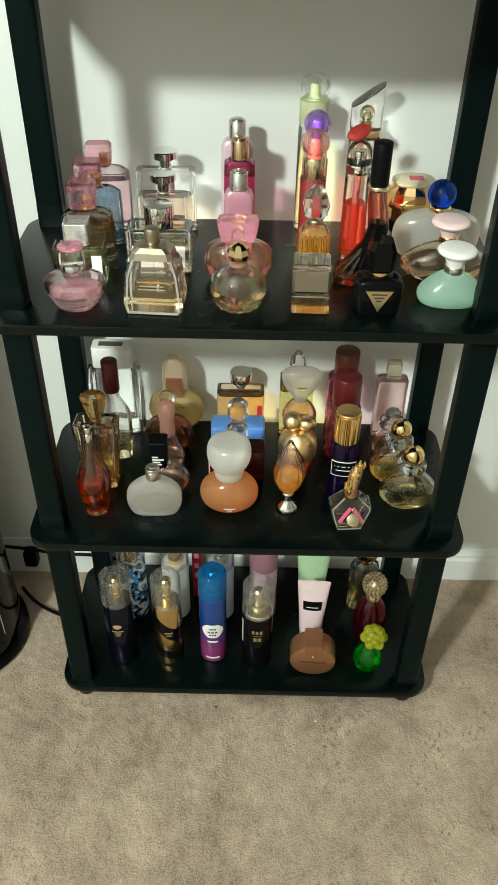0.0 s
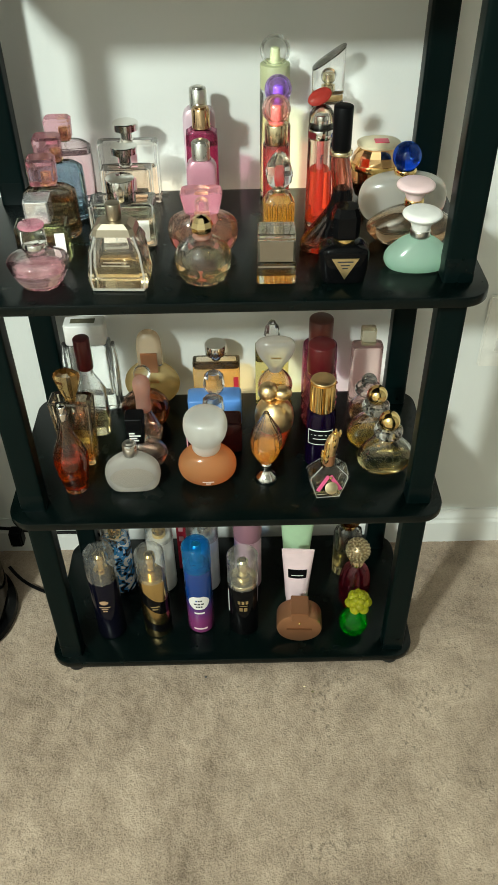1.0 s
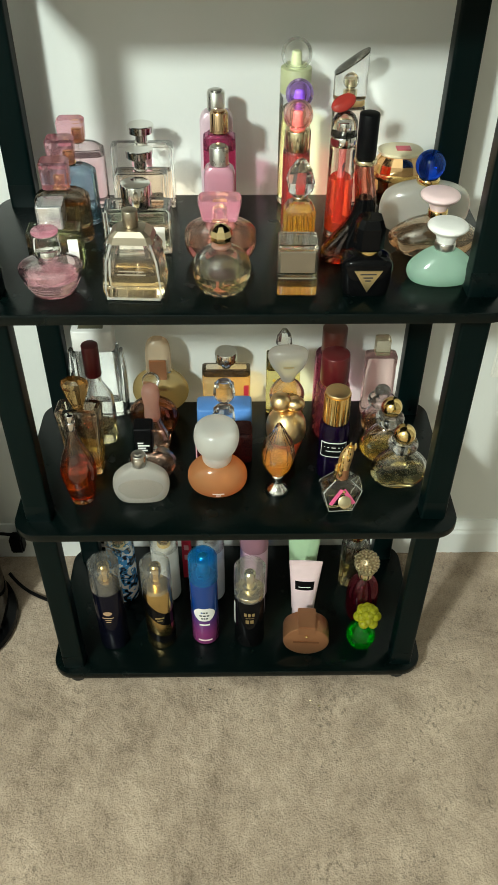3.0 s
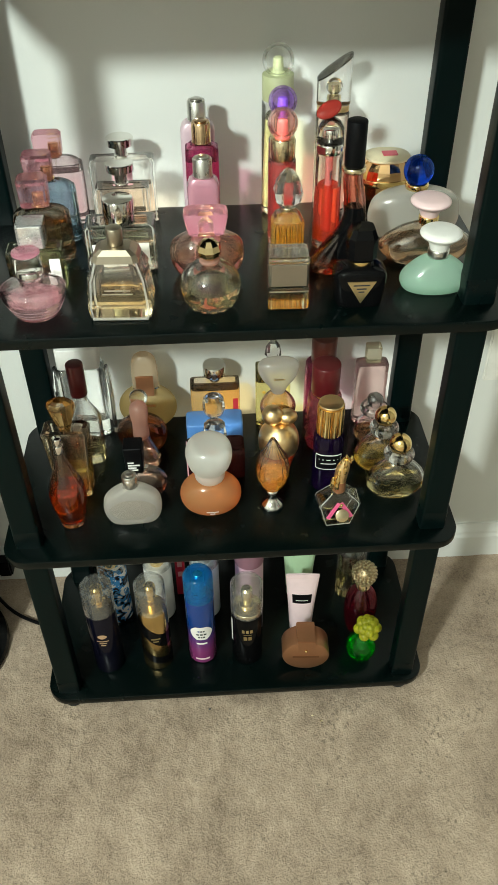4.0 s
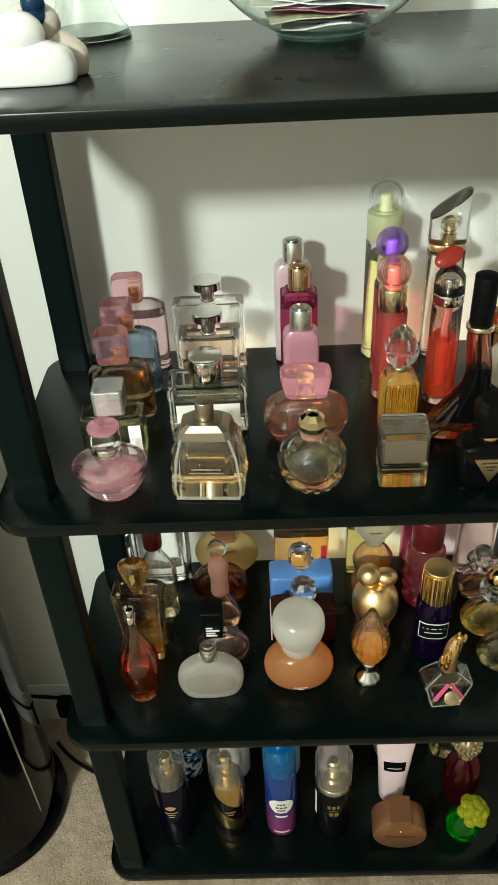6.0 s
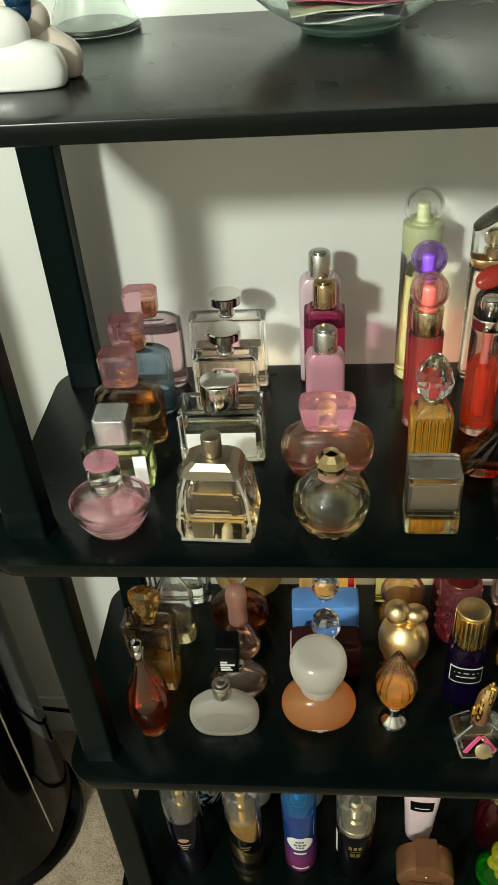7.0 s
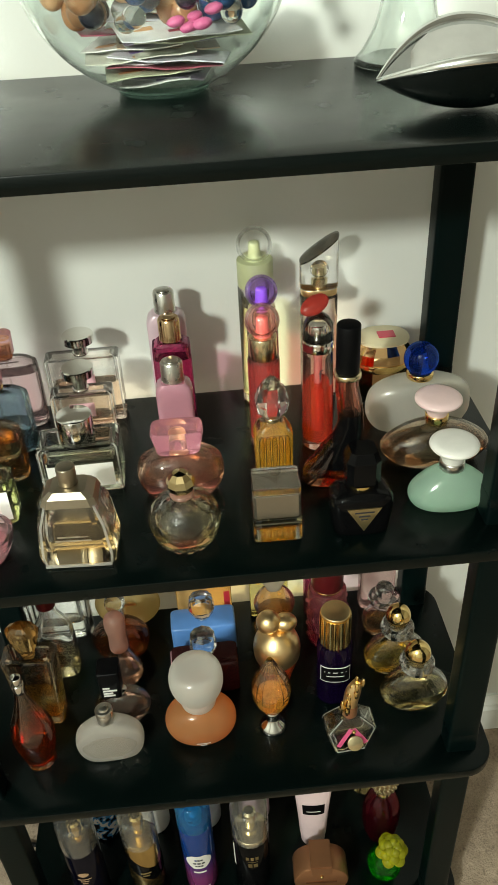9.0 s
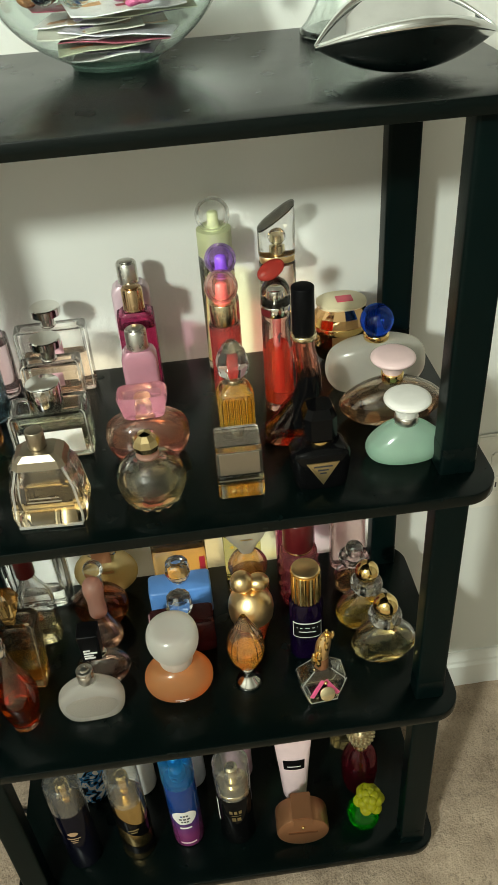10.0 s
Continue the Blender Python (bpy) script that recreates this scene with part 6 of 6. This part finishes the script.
# ---- floor things ----
tower = thing("tower_fan", "glossy black tower fan on a round base beside the rack", "tower fan", -0.535, 0.135, 0.0)
lump(tower, "base", [(0.004, 0.140, 0.125), (0.007, 0.146, 0.130), (0.016, 0.144, 0.128), (0.024, 0.120, 0.112), (0.034, 0.110, 0.105)], BLACK, 2, 64)
lump(tower, "body", [(0.030, 0.132, 0.120), (0.12, 0.130, 0.118), (0.30, 0.127, 0.114), (0.60, 0.126, 0.112), (0.95, 0.124, 0.110), (1.00, 0.112, 0.100), (1.03, 0.070, 0.062)], BLACK, 2.3, 56, True)
lump(tower, "trim", [(0.06, 0.0015, 0.0015, 0.124, -0.044), (0.30, 0.0015, 0.0015, 0.121, -0.043), (0.92, 0.0015, 0.0015, 0.118, -0.042)], SILVER, 2, 8, label="thin silver trim line")


def cable(name, pts, r, label):
    cu = bpy.data.curves.new(name, "CURVE")
    cu.dimensions, cu.bevel_depth, cu.bevel_resolution = "3D", r, 3
    sp = cu.splines.new("NURBS")
    sp.points.add(len(pts) - 1)
    for q, c in zip(sp.points, pts):
        q.co = (*c, 1)
    sp.use_endpoint_u, sp.order_u = True, 4
    dg = bpy.context.evaluated_depsgraph_get()
    tmp = bpy.data.objects.new("tmp", cu)
    me = bpy.data.meshes.new_from_object(tmp, depsgraph=dg)
    bpy.data.objects.remove(tmp)
    me.name = name
    me.materials.append(BLACKMATT) if not me.materials else None
    me.polygons.foreach_set("use_smooth", [True] * len(me.polygons))
    return tagged(new(name, me), label, "power cable", "cables behind the rack")


cable("power_cable", [(-0.42, 0.23, 0.020), (-0.40, 0.21, 0.006), (-0.36, 0.185, 0.005), (-0.31, 0.165, 0.006), (-0.25, 0.16, 0.006), (-0.18, 0.20, 0.006), (-0.10, 0.275, 0.006)], 0.0032, "black power cable lying on the carpet")
cable("power_cable", [(-0.62, 0.27, 0.10), (-0.52, 0.28, 0.085), (-0.44, 0.278, 0.075), (-0.40, 0.275, 0.075), (-0.34, 0.272, 0.060), (-0.28, 0.278, 0.065), (-0.2, 0.28, 0.03)], 0.0032, "black power cable hanging along the baseboard")
plug = thing("power_plug", "black power adapter hanging by the baseboard", "power plug", -0.405, 0.268, 0.062)
plate_box(plug, "housing", -0.012, -0.012, -0.018, 0.012, 0.012, 0.018, BLACKMATT, 0.003)

# crumbs on the carpet
for x, y, r, m in ((-0.046, -0.006, 0.0018, INK), (0.131, -0.038, 0.0022, PALEGOLD), (0.118, -0.028, 0.0016, CREAM)):
    bm = bmesh.new()
    ball(bm, r, 0, 0, 0, 1.2, 0.9, 0.5, 8, 6)
    c = part("crumb", bm, m)
    c.location = (x, y, 0.003)
    tagged(c, "tiny crumb lying on the beige carpet", "crumb", "crumbs")
